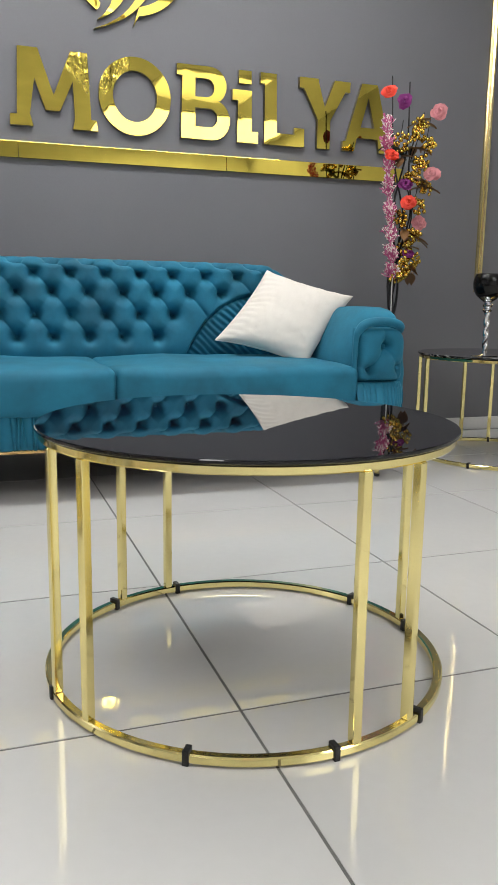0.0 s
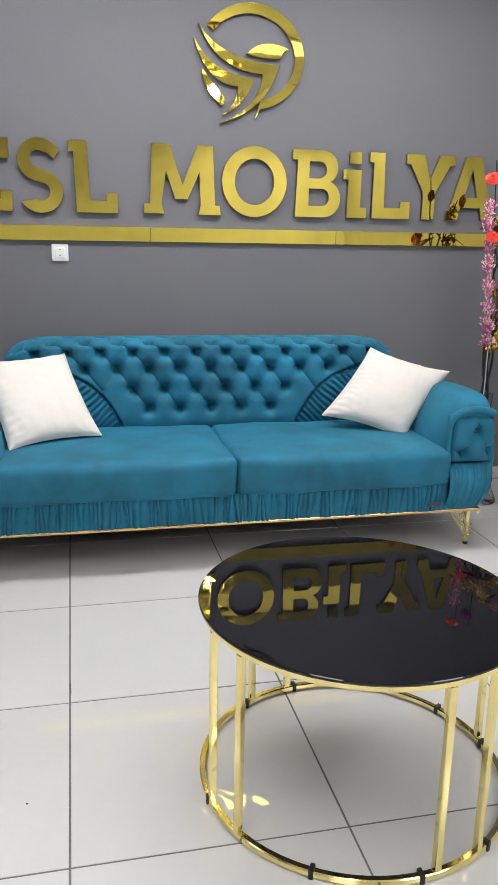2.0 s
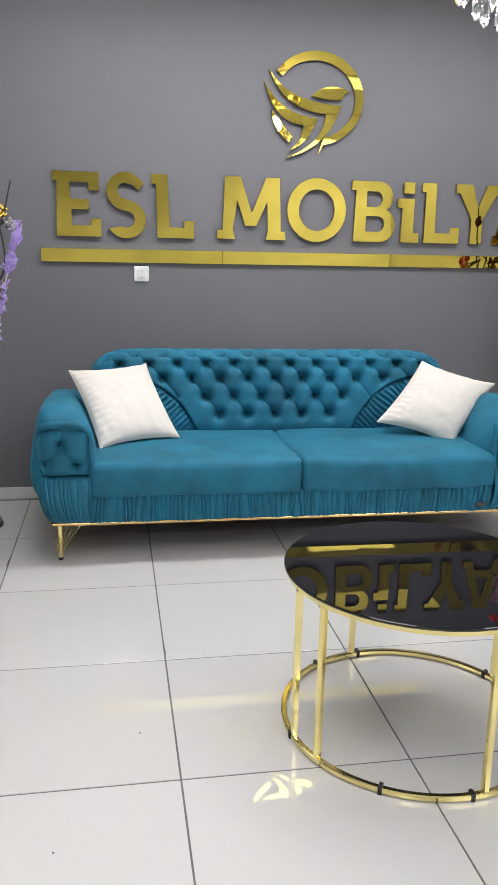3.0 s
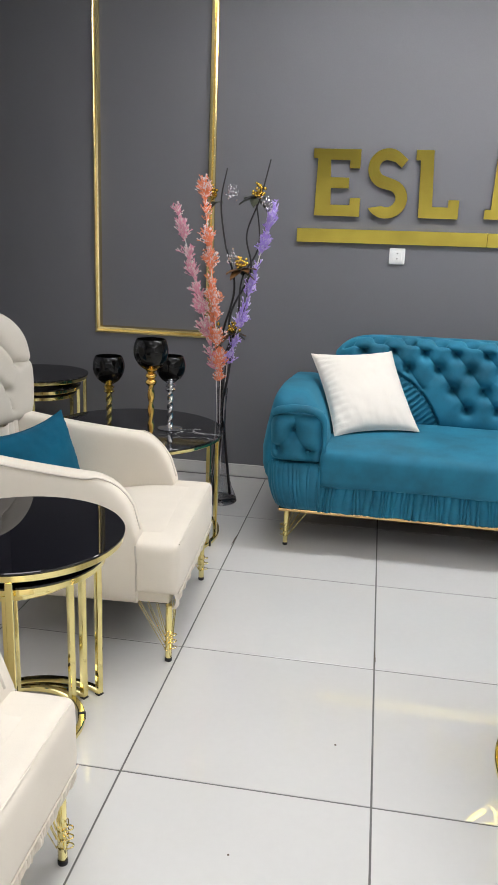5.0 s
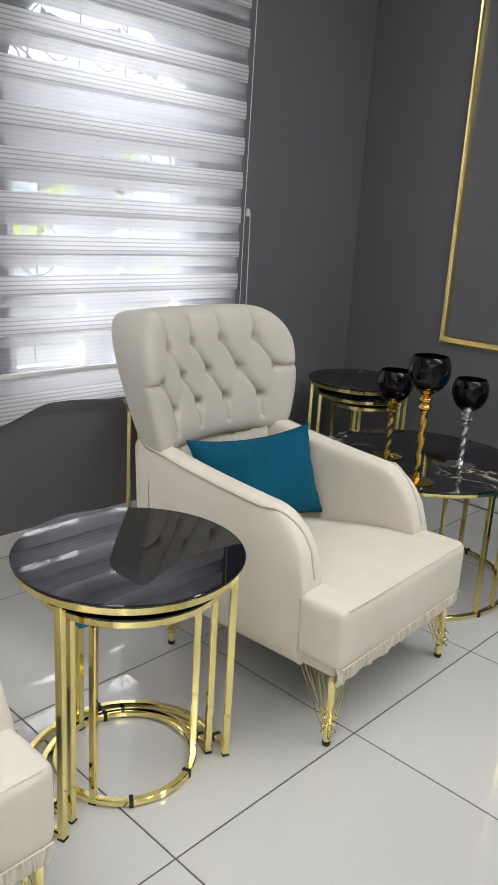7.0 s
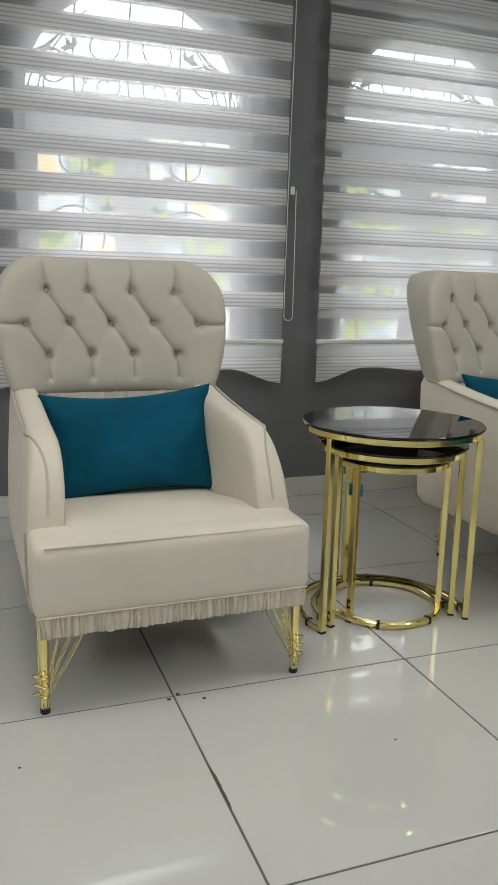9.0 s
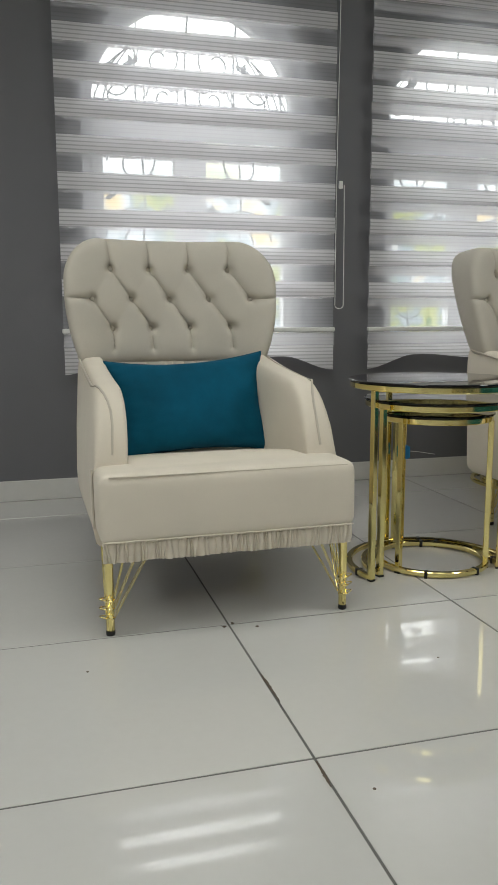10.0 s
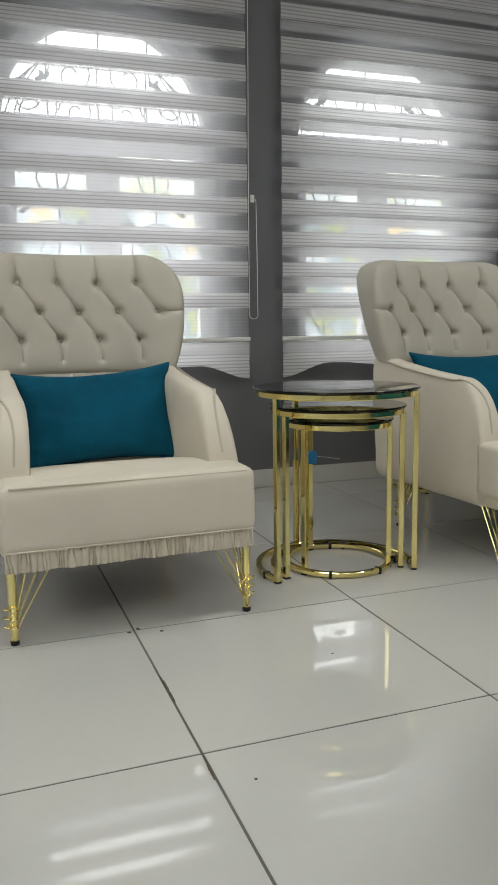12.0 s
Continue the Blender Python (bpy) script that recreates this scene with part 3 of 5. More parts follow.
bar = thing("sign_bar", pose(0.855, YN, 1.598 + SX * 0.855, 0, -math.degrees(SX), 0), "long mirror gold bar under the wall sign", "sign bar")
for _k in (-1, 0, 1):
    part("bar_section", Geo().rbox((_k * 1.14, -0.011, 0), (1.139, 0.022, 0.082), 0.0015), SIGN_GOLD, bar)

socket = thing("wall_socket", pose(-0.235, YN, 1.487), "white plastic power socket on the grey wall", "socket")
part("plate", Geo().rbox((0, -0.008, 0), (0.094, 0.016, 0.096), 0.006), PLASTIC, socket)
part("insert", Geo().rbox((0, -0.018, 0.0), (0.056, 0.008, 0.056), 0.003), PLASTIC, socket)
well = part("well", Geo().lathe([(0.0, 0), (0.021, 0), (0.022, 0.003), (0.019, 0.003)], 24), PLASTIC, socket, "shallow round socket well")
for _x in (-0.0095, 0.0095):
    _h = part("pin_hole", Geo().lathe([(0.0, 0), (0.0032, 0), (0.0032, 0.0008), (0.0, 0.0008)], 12), DARK_PLASTIC, socket)
    _h.rotation_euler, _h.location = (radians(90), 0, 0), (_x, -0.0228, 0.002)
for _z in (0.018, -0.014):
    part("earth_clip", Geo().rbox((0, -0.0245, _z), (0.008, 0.003, 0.006), 0.001), DARK_PLASTIC, socket)
well.rotation_euler = (radians(90), 0, 0)
well.location = (0, -0.0225, 0.002)


def wall_frame(x0, x1, z0, z1):
    """A stepped gold moulding nailed to the wall as an upright rectangle."""
    ob = thing("wall_moulding", pose((x0 + x1) / 2, YN, z0), "tall rectangular gold picture moulding on the wall", "moulding", "wall mouldings")
    h, w = z1 - z0, (x1 - x0) / 2
    sec = [(0, 0), (0.002, 0.012), (0.012, 0.02), (0.02, 0.014), (0.03, 0.026), (0.04, 0.026), (0.046, 0.014), (0.05, 0.0)]
    corners = [(-w, 0, 1, 1), (w, 0, -1, 1), (w, h, -1, -1), (-w, h, 1, -1)]
    for k in range(4):
        a, b = corners[k], corners[(k + 1) % 4]
        part("rail", Geo().grid([[(x + sx * d, -e, z + sz * d) for d, e in sec] for x, z, sx, sz in (a, b)]), FRAME_GOLD, ob, angle=25)
    return ob


wall_frame(-2.172, -1.378, 0.918, 3.02)
wall_frame(3.15, 3.944, 0.918, 3.02)


# ---- blinds ----
def zebra_blind(y0, y1, label, shift):
    w, c = y1 - y0, (y0 + y1) / 2
    ob = thing("roller_blind", pose(XW + 0.065, c, 0), label, "blind", "zebra blinds")
    top, rail, pitch, high = 2.86, 0.852, 0.1685, 0.082
    part("cassette", Geo().rbox((0.0, 0, top + 0.04), (0.09, w + 0.02, 0.09), 0.012), PVC, ob)
    z, k = 1.532, 0
    while z - pitch > rail + 0.03:
        z -= pitch
    n = 0
    part("sheer_cloth", Geo().grid([[(-0.004 + 0.002 * math.sin(zz * 9), -w / 2 + w * i / 6, zz) for zz in [rail + (top - rail) * j / 40 for j in range(41)]] for i in range(7)]), SHEER, ob, "sheer see-through cloth")
    while z < top - 0.05:
        skew = 0.002 * math.sin(n * 2.1)
        pts = []
        for i in range(13):
            y = -w / 2 + w * i / 12
            row = []
            for j in range(9):
                q = j / 8
                row.append((0.004 + 0.0022 * math.sin(q * math.pi * 8) + 0.003 * math.sin(q * math.pi), y, z + high * q + skew + 0.0015 * math.sin(y * 4 + n)))
            pts.append(row)
        part("cloth_band", Geo().grid(pts), BAND, ob)
        part("rear_band", Geo().grid([[(x - 0.022, y * 0.993, zz - shift) for x, y, zz in row] for row in pts[::3]]), BAND, ob)
        z += pitch
        n += 1
    part("bottom_rail", Geo().rbox((0.006, 0, rail + 0.004), (0.022, w + 0.012, 0.024), 0.006), PLASTIC, ob)

    def hem(y):
        q = abs(y) / (w / 2)
        return 0.64 + 0.075 * smooth(1.0, 0.6, q) - 0.02 * smooth(0.5, 0.12, q)

    rows = []
    for i in range(61):
        y = -w / 2 + w * i / 60
        lo = hem(y)
        rows.append([(0.004 + 0.002 * math.sin((rail - zz) * 90), y, zz) for zz in [lo + (rail - 0.01 - lo) * j / 14 for j in range(15)]])
    part("scalloped_hem", Geo().grid(rows), BAND, ob, "wavy cloth hem under the rail")
    part("sheer_strip", Geo().grid([[(0.0075, -w / 2 + w * i / 4, zz) for zz in (rail - 0.08, rail - 0.012)] for i in range(5)]), SHEER, ob)
    return ob


def bead_chain(y, z0, z1):
    ob = thing("bead_chain", pose(XW + 0.09, y, z0), "thin white bead chain loop of a blind", "chain", "blind chains")
    h = z1 - z0
    path = [(0, -0.008 - 0.012 * smooth(h, 0.3, z), z) for z in [h - (h - 0.02) * i / 20 for i in range(21)]] + [(0, 0.004 - 0.024 * math.cos(radians(a)), 0.02 - 0.02 * math.sin(radians(a))) for a in range(15, 180, 15)] + [(0, 0.028 - 0.02 * smooth(0.1, h, z), z) for z in [0.02 + 0.62 * i / 12 for i in range(13)]]
    part("cord", Geo().tube(path, 0.0022, 5), PLASTIC, ob)
    part("joiner", Geo().rbox((0, 0.004, 0.64), (0.012, 0.022, 0.04), 0.004), PLASTIC, ob)
    return ob


zebra_blind(0.222, 1.645, "white zebra roller blind, half sheer, over a window", 0.012)
zebra_blind(1.848, 3.275, "white zebra roller blind, half sheer, in the corner", 0.05)
bead_chain(1.663, 0.966, 2.86)
bead_chain(3.30, 0.95, 2.86)


# ---- soft furniture ----
def puff(z_up, side, rough=0.004, seed=0.0):
    """Swelling of a cushion's faces."""
    def move(o, h):
        u, v, w = o[0] / h[0], o[1] / h[1], o[2] / h[2]
        k = noise.noise(Vector((o[0] * 4 + seed, o[1] * 4, o[2] * 4))) * rough
        return Vector((o[0] + side * u * (1 - v * v) * (1 - w * w) + k, o[1] + side * v * (1 - u * u) * (1 - w * w) + k, o[2] + (z_up * (1 - u ** 4) * (1 - v ** 4) if w > 0 else 0) + k))
    return move


def frill(width, z0, z1, pleats, seed, depth=0.007, rear=0.02):
    """A gathered strip along x, its front towards -y; the pleats vary in width, depth and slant."""
    rng = random.Random(seed)
    knots = [0.0]
    for _ in range(pleats):
        knots.append(knots[-1] + rng.choice((0.45, 0.7, 1.0, 1.5)) * rng.uniform(0.8, 1.2))
    knots = [width * (k / knots[-1] - 0.5) for k in knots]
    step = width / pleats
    slant = [0.0] + [rng.uniform(-0.45, 0.45) * step for _ in range(pleats - 1)] + [0.0]
    deep = [rng.uniform(0.45, 1.25) for _ in range(pleats)]
    rows = []
    for k in range(pleats):
        for i in range(6 if k < pleats - 1 else 7):
            f = i / 6
            row = []
            for j in range(9):
                q = j / 8
                x = knots[k] * (1 - f) + knots[k + 1] * f + (slant[k] * (1 - f) + slant[k + 1] * f) * (2 * q - 1)
                y = -depth * deep[k] * math.sin(f * math.pi) ** 0.75 * (0.75 + 0.25 * math.sin(5 * q + k)) - 0.008 * math.sin(q * math.pi) - 0.004 * noise.noise(Vector((x * 9, q * 2, seed)))
                row.append((x, y, z0 + (z1 - z0) * q + (0.004 * noise.noise(Vector((x * 14, 0.5, seed))) if j == 0 else 0)))
            rows.append(row)
    back = [[(r[0][0], rear, r[0][2]), (r[0][0], rear, r[-1][2])] for r in rows]
    g = Geo().grid(rows)
    g.grid([[r[0], b[0]] for r, b in zip(rows, back)])
    g.grid([[r[-1], b[1]] for r, b in zip(rows, back)])
    return g


def button(p, r=0.012, axis="y"):
    x, y, z = p
    g = Geo().ball((0, 0, 0), r, 10, 0.5)
    if axis == "y":
        g.v = [(x + a, y + c, z + b) for a, b, c in g.v]
    else:
        g.v = [(x + c, y + a, z + b) for a, b, c in g.v]
    return g


def hairpin_leg(parent, x, y, h, in_x, in_y, material, r=0.0125):
    """A round post with three slanting wires clasped to it by rings."""
    leg = part("leg", Geo().lathe([(0.011, 0.012), (r, 0.014), (r * 1.05, h)], 14, (x, y, 0)), material, parent)
    part("foot_cap", Geo().lathe([(0.012, 0.0), (0.0135, 0.002), (0.0135, 0.014), (0.011, 0.015)], 14, (x, y, 0)), RUBBER, leg)
    for vx, vy in ((in_x, 0.0), (0.0, in_y)):
        n = math.hypot(vx, vy)
        ux, uy = vx / n, vy / n
        for k in range(3):
            z = 0.055 + 0.027 * k
            reach = 1.0 - 0.3 * k
            loop = [(x + 0.012 * uy * math.sin(a) - ux * (0.008 + 0.022 * math.cos(a)), y - 0.012 * ux * math.sin(a) - uy * (0.008 + 0.022 * math.cos(a)), z + 0.004 * math.cos(a)) for a in [2 * math.pi * q / 16 for q in range(16)]]
            g = Geo().tube(loop, 0.0019, 6, True)
            for e in (-1, 1):
                g.tube([(x + ux * 0.012 - uy * 0.011 * e, y + uy * 0.012 + ux * 0.011 * e, z), (x + vx * reach - uy * 0.009 * e, y + vy * reach + ux * 0.009 * e, h + 0.004)], 0.0016, 6)
            part("wire", g, material, leg)
    return leg


def sofa(m):
    ob = thing("sofa", m, "long teal velvet sofa with diamond-tufted back and gold legs", "sofa")
    # gold strip and dark underside, slightly bowed out at the arms
    part("base_strip", Geo().rbox((0, 0.5, 0.213), (2.66, 1.0, 0.018), 0.006), COPPER, ob, "thin copper gold strip round the base")
    part("base", Geo().rbox((0, 0.51, 0.3), (2.6, 0.96, 0.16), 0.02), VELVET, ob)
    for s in (-1, 1):
        part("seat_cushion", Geo().rbox((s * 0.566, 0.365, 0.452), (1.128, 0.79, 0.19), 0.032, 14, puff(0.022, 0.012, 0.008, s * 3.1)), VELVET, ob)
    # unseen sheet, added so less light bounces beneath the sofa
    part("added_shade_sheet", Geo().rbox((0, 0.5, 0.2), (2.6, 0.9, 0.004), 0.001), SHADE_BLACK, ob, "unseen black sheet under the base, added to deepen the shade there")
    part("gathered_skirt", frill(2.26, 0.222, 0.372, 88, 5, 0.017), VELVET, ob, "gathered velvet skirt under the seat")
    part("label_tag", Geo().rbox((1.05, -0.024, 0.262), (0.075, 0.004, 0.02), 0.001), LABEL, ob)

    # backrest: one rounded sheet from the seat over the top and down behind
    rows = [(0.648, -0.35, 5), (0.76, -0.6125, 8), (0.872, -1.05, 13), (0.966, -0.9625, 12), (1.06, -1.05, 13), (1.15, -0.9625, 12)]
    buttons, folds = lattice(rows, 0.175)
    nu, half = 560, 1.125
    prof = [(0.71 + 0.02 * q, 0.54 + 0.44 * q) for q in [i / 88 for i in range(89)]]
    prof += [(0.73 + 0.10 - 0.10 * math.cos(a), 0.98 + 0.065 * math.sin(a)) for a in [math.pi / 2 * i / 24 for i in range(1, 25)]]
    prof += [(0.83 + 0.12 * q, 1.045 - 0.01 * q) for q in (0.25, 0.5, 0.75)] + [(0.95 + 0.07 * math.sin(a), 0.97 + 0.065 * math.cos(a)) for a in (0, 0.5, 1.0, 1.57)] + [(1.03, 0.7), (1.03, 0.3)]
    pv = [0.0]
    for (a, b), (c, d) in zip(prof, prof[1:]):
        pv.append(pv[-1] + math.hypot(c - a, d - b))
    U = np.linspace(-half, half, nu + 1)
    height = np.array([0.54 + s for s in pv])
    uu, vv = np.meshgrid(U, height, indexing="ij")
    gathered_top = 0.555 + 0.35 * (1 - np.exp(-np.clip(np.abs(uu) - 0.5, 0, 9) / 0.16))
    gathered = (np.abs(uu) > 0.5) & (vv < gathered_top)
    dz = tufts(uu, vv, [b for b in buttons if not (abs(b[0]) > 0.5 and b[1] < 0.585 + 0.35 * (1 - math.exp(-max(0, abs(b[0]) - 0.5) / 0.16)))], [f for f in folds if f[1][0] < f[0][0]], 0.025, 0.058, 0.014, 0.0055) + tufts(uu, vv, [], [f for f in folds if f[1][0] >= f[0][0]], 0.02, 0.0, 0.003, 0.012)
    edge = np.clip((vv - 0.54) / 0.09, 0, 1)
    pleat = 0.005 * np.sin((uu * 6 + np.sign(uu) * (vv - 0.55) * 7) * 22 + 0.8 * np.sin(uu * 31)) - 0.016
    border = np.exp(-((vv - gathered_top) / 0.012) ** 2) * (np.abs(uu) > 0.5) * 0.02
    off = np.where(gathered, pleat, dz) - border - 0.02 * (1 - edge) ** 2
    pts = []
    for i in range(nu + 1):
        row = []
        e = 1 - (abs(U[i]) / half) ** 14
        drop = 0.11 * (abs(U[i]) / half) ** 16
        for j, (y, z) in enumerate(prof):
            a, b = prof[max(0, j - 1)], prof[min(len(prof) - 1, j + 1)]
            t = Vector((b[0] - a[0], b[1] - a[1])).normalized()
            nrm = (-t[1], t[0])
            k = off[i][j] * (1.0 if j < 114 else 0.0)
            yy = y + nrm[0] * k
            row.append((U[i], 0.87 + (yy - 0.87) * (0.4 + 0.6 * max(e, 0)), z + nrm[1] * k - drop * smooth(0.75, 1.0, z)))
        pts.append(row)
    g = Geo().grid(pts)
    g.fan(pts[0])
    g.fan(pts[-1], True)
    part("tufted_back", g, VELVET, ob, "diamond-tufted back with gathered lower corners", angle=80)
    for b in buttons:
        if b[1] < 0.96 and abs(b[0]) < 1.08 and not (abs(b[0]) > 0.5 and b[1] < 0.585 + 0.35 * (1 - math.exp(-(abs(b[0]) - 0.5) / 0.16))):
            part("button", button((b[0], 0.712 + 0.02 * (b[1] - 0.54) / 0.44 + 0.084, b[1])), VELVET, ob)

    # rolled arms
    for s in (-1, 1):
        loops = []
        ys = [0.0, 0.006, 0.015, 0.03, 0.05, 0.09, 0.16, 0.26, 0.38, 0.5, 0.62, 0.74, 0.86, 0.94, 0.98, 1.0]
        for y in ys:
            top = 0.808 + 0.014 * smooth(0.0, 0.2, y) - 0.045 * smooth(0.3, 1.0, y)
            ins = 0.06 * (1 - math.sqrt(1 - (1 - min(1.0, y / 0.12)) ** 2)) + 0.04 * smooth(0.93, 1.0, y)
            loop = []
            for q in range(40):
                a = 2 * math.pi * q / 40
                ca, sa = math.cos(a), math.sin(a)
                px = math.copysign(abs(ca) ** (0.42 if ca > 0 else 0.62), ca)
                pz = math.copysign(abs(sa) ** 0.6, sa)
                z = (0.222 + top) / 2 + pz * ((top - 0.222) / 2 - ins)
                wid = (0.168 if ca > 0 else 0.155) - ins
                bulge = 0.03 * math.sin(math.pi * smooth(0.2, 0.75, z)) * max(px, 0.0)
                lean = 0.09 * smooth(0.5, 0.86, z) * (1 - px) / 2
                loop.append((s * (1.245 + px * wid + bulge + lean - 0.075 * smooth(0.4, 0.2, z) * max(px, 0.0)), y + 0.04, z))
            loops.append(loop)
        g = Geo().grid(loops, False, True)
        g.fan(loops[0], True)
        g.fan(loops[-1])
        part("arm", g, VELVET, ob, angle=60)
        # upper tufted pad of the arm's front, wrapping round its outer edge
        bt = [(1.272, 0.64), (1.35, 0.535), (1.195, 0.527)]
        fo = [(bt[0], bt[1]), (bt[0], bt[2]), (bt[0], (1.26, 0.74)), (bt[1], (1.42, 0.59)), (bt[2], (1.1, 0.56)), (bt[1], (1.35, 0.46)), (bt[2], (1.2, 0.46))]
        X, Z = np.meshgrid(np.linspace(1.122, 1.402, 44), np.linspace(0.474, 0.728, 40), indexing="ij")
        d = tufts(X, Z, bt, fo, 0.024, 0.046, 0.015, 0.008)
        rows2 = []
        for i in range(44):
            row = []
            for j in range(40):
                a, b = (i - 21.5) / 21.5, (j - 19.5) / 19.5
                e = max(0.0, (1 - abs(a) ** 6) * (1 - abs(b) ** 6))
                round_off = max(0, a) ** 3 * max(0, b) ** 3
                row.append((s * (X[i][j] - 0.03 * round_off), 0.045 - 0.085 * e ** 0.5 - d[i][j] * e + 0.075 * max(0, a) ** 4, Z[i][j] - 0.035 * round_off))
            rows2.append(row)
        pad = part("arm_front_pad", Geo().grid(rows2), VELVET, ob, "buttoned front pad of the arm", angle=80)
        for b in bt:
            part("button", button((s * b[0], 0.018, b[1]), 0.01), VELVET, pad)
        g = frill(0.28, 0.225, 0.468, 13, 11 + s, 0.009, 0.045)
        soft_folds = []
        for x, y, z in g.v:
            q, h = x / 0.14, (z - 0.225) / 0.243
            soft_folds.append((s * (1.262 + x * (1.0 - 0.12 * (1 - h) ** 2) - 0.03 * (1 - h) ** 2), y - 0.036 * max(0.0, math.sin(math.pi * h)) ** 0.7 + 0.075 * max(0, q) ** 4, z))
        g.v = soft_folds
        part("arm_front_gather", g, VELVET, ob, "gathered lower front of the arm")
        lip = [(1.115, -0.022, 0.24), (1.112, -0.034, 0.45), (1.114, -0.036, 0.66), (1.13, -0.038, 0.715), (1.165, -0.042, 0.744), (1.23, -0.046, 0.755), (1.3, -0.04, 0.75), (1.352, -0.018, 0.734), (1.38, 0.03, 0.712)]
        fine = curve3([(s * x, y + 0.028, z) for x, y, z in lip], 5)
        part("arm_lip", Geo().tube(fine, [0.012 + 0.009 * smooth(0.66, 0.74, p[2]) for p in fine], 10), VELVET, ob, "thick welt edging the arm front")
        for y, iy in ((0.055, 0.06), (0.93, -0.06)):
            hairpin_leg(ob, s * 1.29, y, 0.205, -s * 0.12, iy * 1.8, GOLD)
    return ob


sofa(pose(0.576, 3.2, 0))


def pillow(name, w, h, t, m, material, label, seed, skew=0.0):
    n = 48
    crumple = 1.0 if material == LINEN else 0.5
    pinch = 0.07 if material == LINEN else 0.11
    rows_f, rows_b = [], []
    for i in range(n + 1):
        a = -1 + 2 * i / n
        rf, rb = [], []
        for j in range(n + 1):
            b = -1 + 2 * j / n
            x = a * w / 2 * (1 - pinch * (1 - b * b) * abs(a) ** 3)
            z = b * h / 2 * (1 - 1.5 * pinch * (1 - a * a) * abs(b) ** 3)
            x += skew * z
            e = ((1 - abs(a) ** 2.6) * (1 - abs(b) ** 2.6)) ** 0.55
            wr = 0.003 * noise.noise(Vector((a * 2.2 + seed, b * 3, seed))) + 0.0025 * noise.noise(Vector((a * 7, b * 9 + seed, seed * 2))) * (abs(a) ** 2 + abs(b) ** 2)
            wr += 0.004 * (crumple == 1.0) * math.sin(b * 41 + 4 * noise.noise(Vector((a * 2, b * 2, seed)))) * smooth(0.4 + 0.3 * noise.noise(Vector((b * 6, seed, 0))), 0.98, -a)
            for f1, f2, am in ((2.1, 1.2, 0.005), (4.5, 2.4, 0.003)):
                wr += crumple * am * (abs(noise.noise(Vector((a * f1 + b * 1.3 + seed, b * f2 - a * 0.9, seed * 3)))) ** 0.6 - 0.5)
            rf.append((x, -t / 2 * e - 0.003 + wr * min(1, 4 * e), z))
            rb.append((x, t / 2 * e + 0.003 + wr * 0.5 * min(1, 4 * e), z))
        rows_f.append(rf)
        rows_b.append(rb)
    g = Geo().grid(rows_f).grid(rows_b)
    edge = [(i, 0) for i in range(n)] + [(n, j) for j in range(n)] + [(i, n) for i in range(n, 0, -1)] + [(0, j) for j in range(n, 0, -1)]
    g.grid([[rows_f[i][j], rows_b[i][j]] for i, j in edge], True)
    ob = thing(name, m, label, "cushion", "sofa cushions" if material == LINEN else "armchair cushions")
    part("cover", g, material, ob, angle=70)
    rim = [Vector(rows_f[i][j]) + Vector((0, 0.003, 0)) for i, j in edge]
    part("seam", Geo().tube(rim, 0.003, 5, True), material, ob)
    return ob


def on_plane(origin, right, up):
    """A pose whose x runs along right and z along up."""
    x = Vector(right).normalized()
    y = Vector(up).cross(x).normalized()
    z = x.cross(y)
    m = Matrix((x, y, z)).transposed().to_4x4()
    m.translation = origin
    return m


# linen cushions lean into the corners of the sofa
pillow("throw_pillow", 0.475, 0.545, 0.15, on_plane((-0.364, 3.728, 0.758), (0.946, 0.32, 0.047), (-0.258, 0.656, 0.709)), LINEN, "off-white linen cushion propped against the sofa arm", 1.7, -0.073)
pillow("throw_pillow", 0.475, 0.475, 0.15, on_plane((1.541, 3.691, 0.758), (0.933, -0.244, -0.265), (0.348, 0.421, 0.838)), LINEN, "off-white linen cushion tilted on its corner on the sofa", 6.3, 0.367)


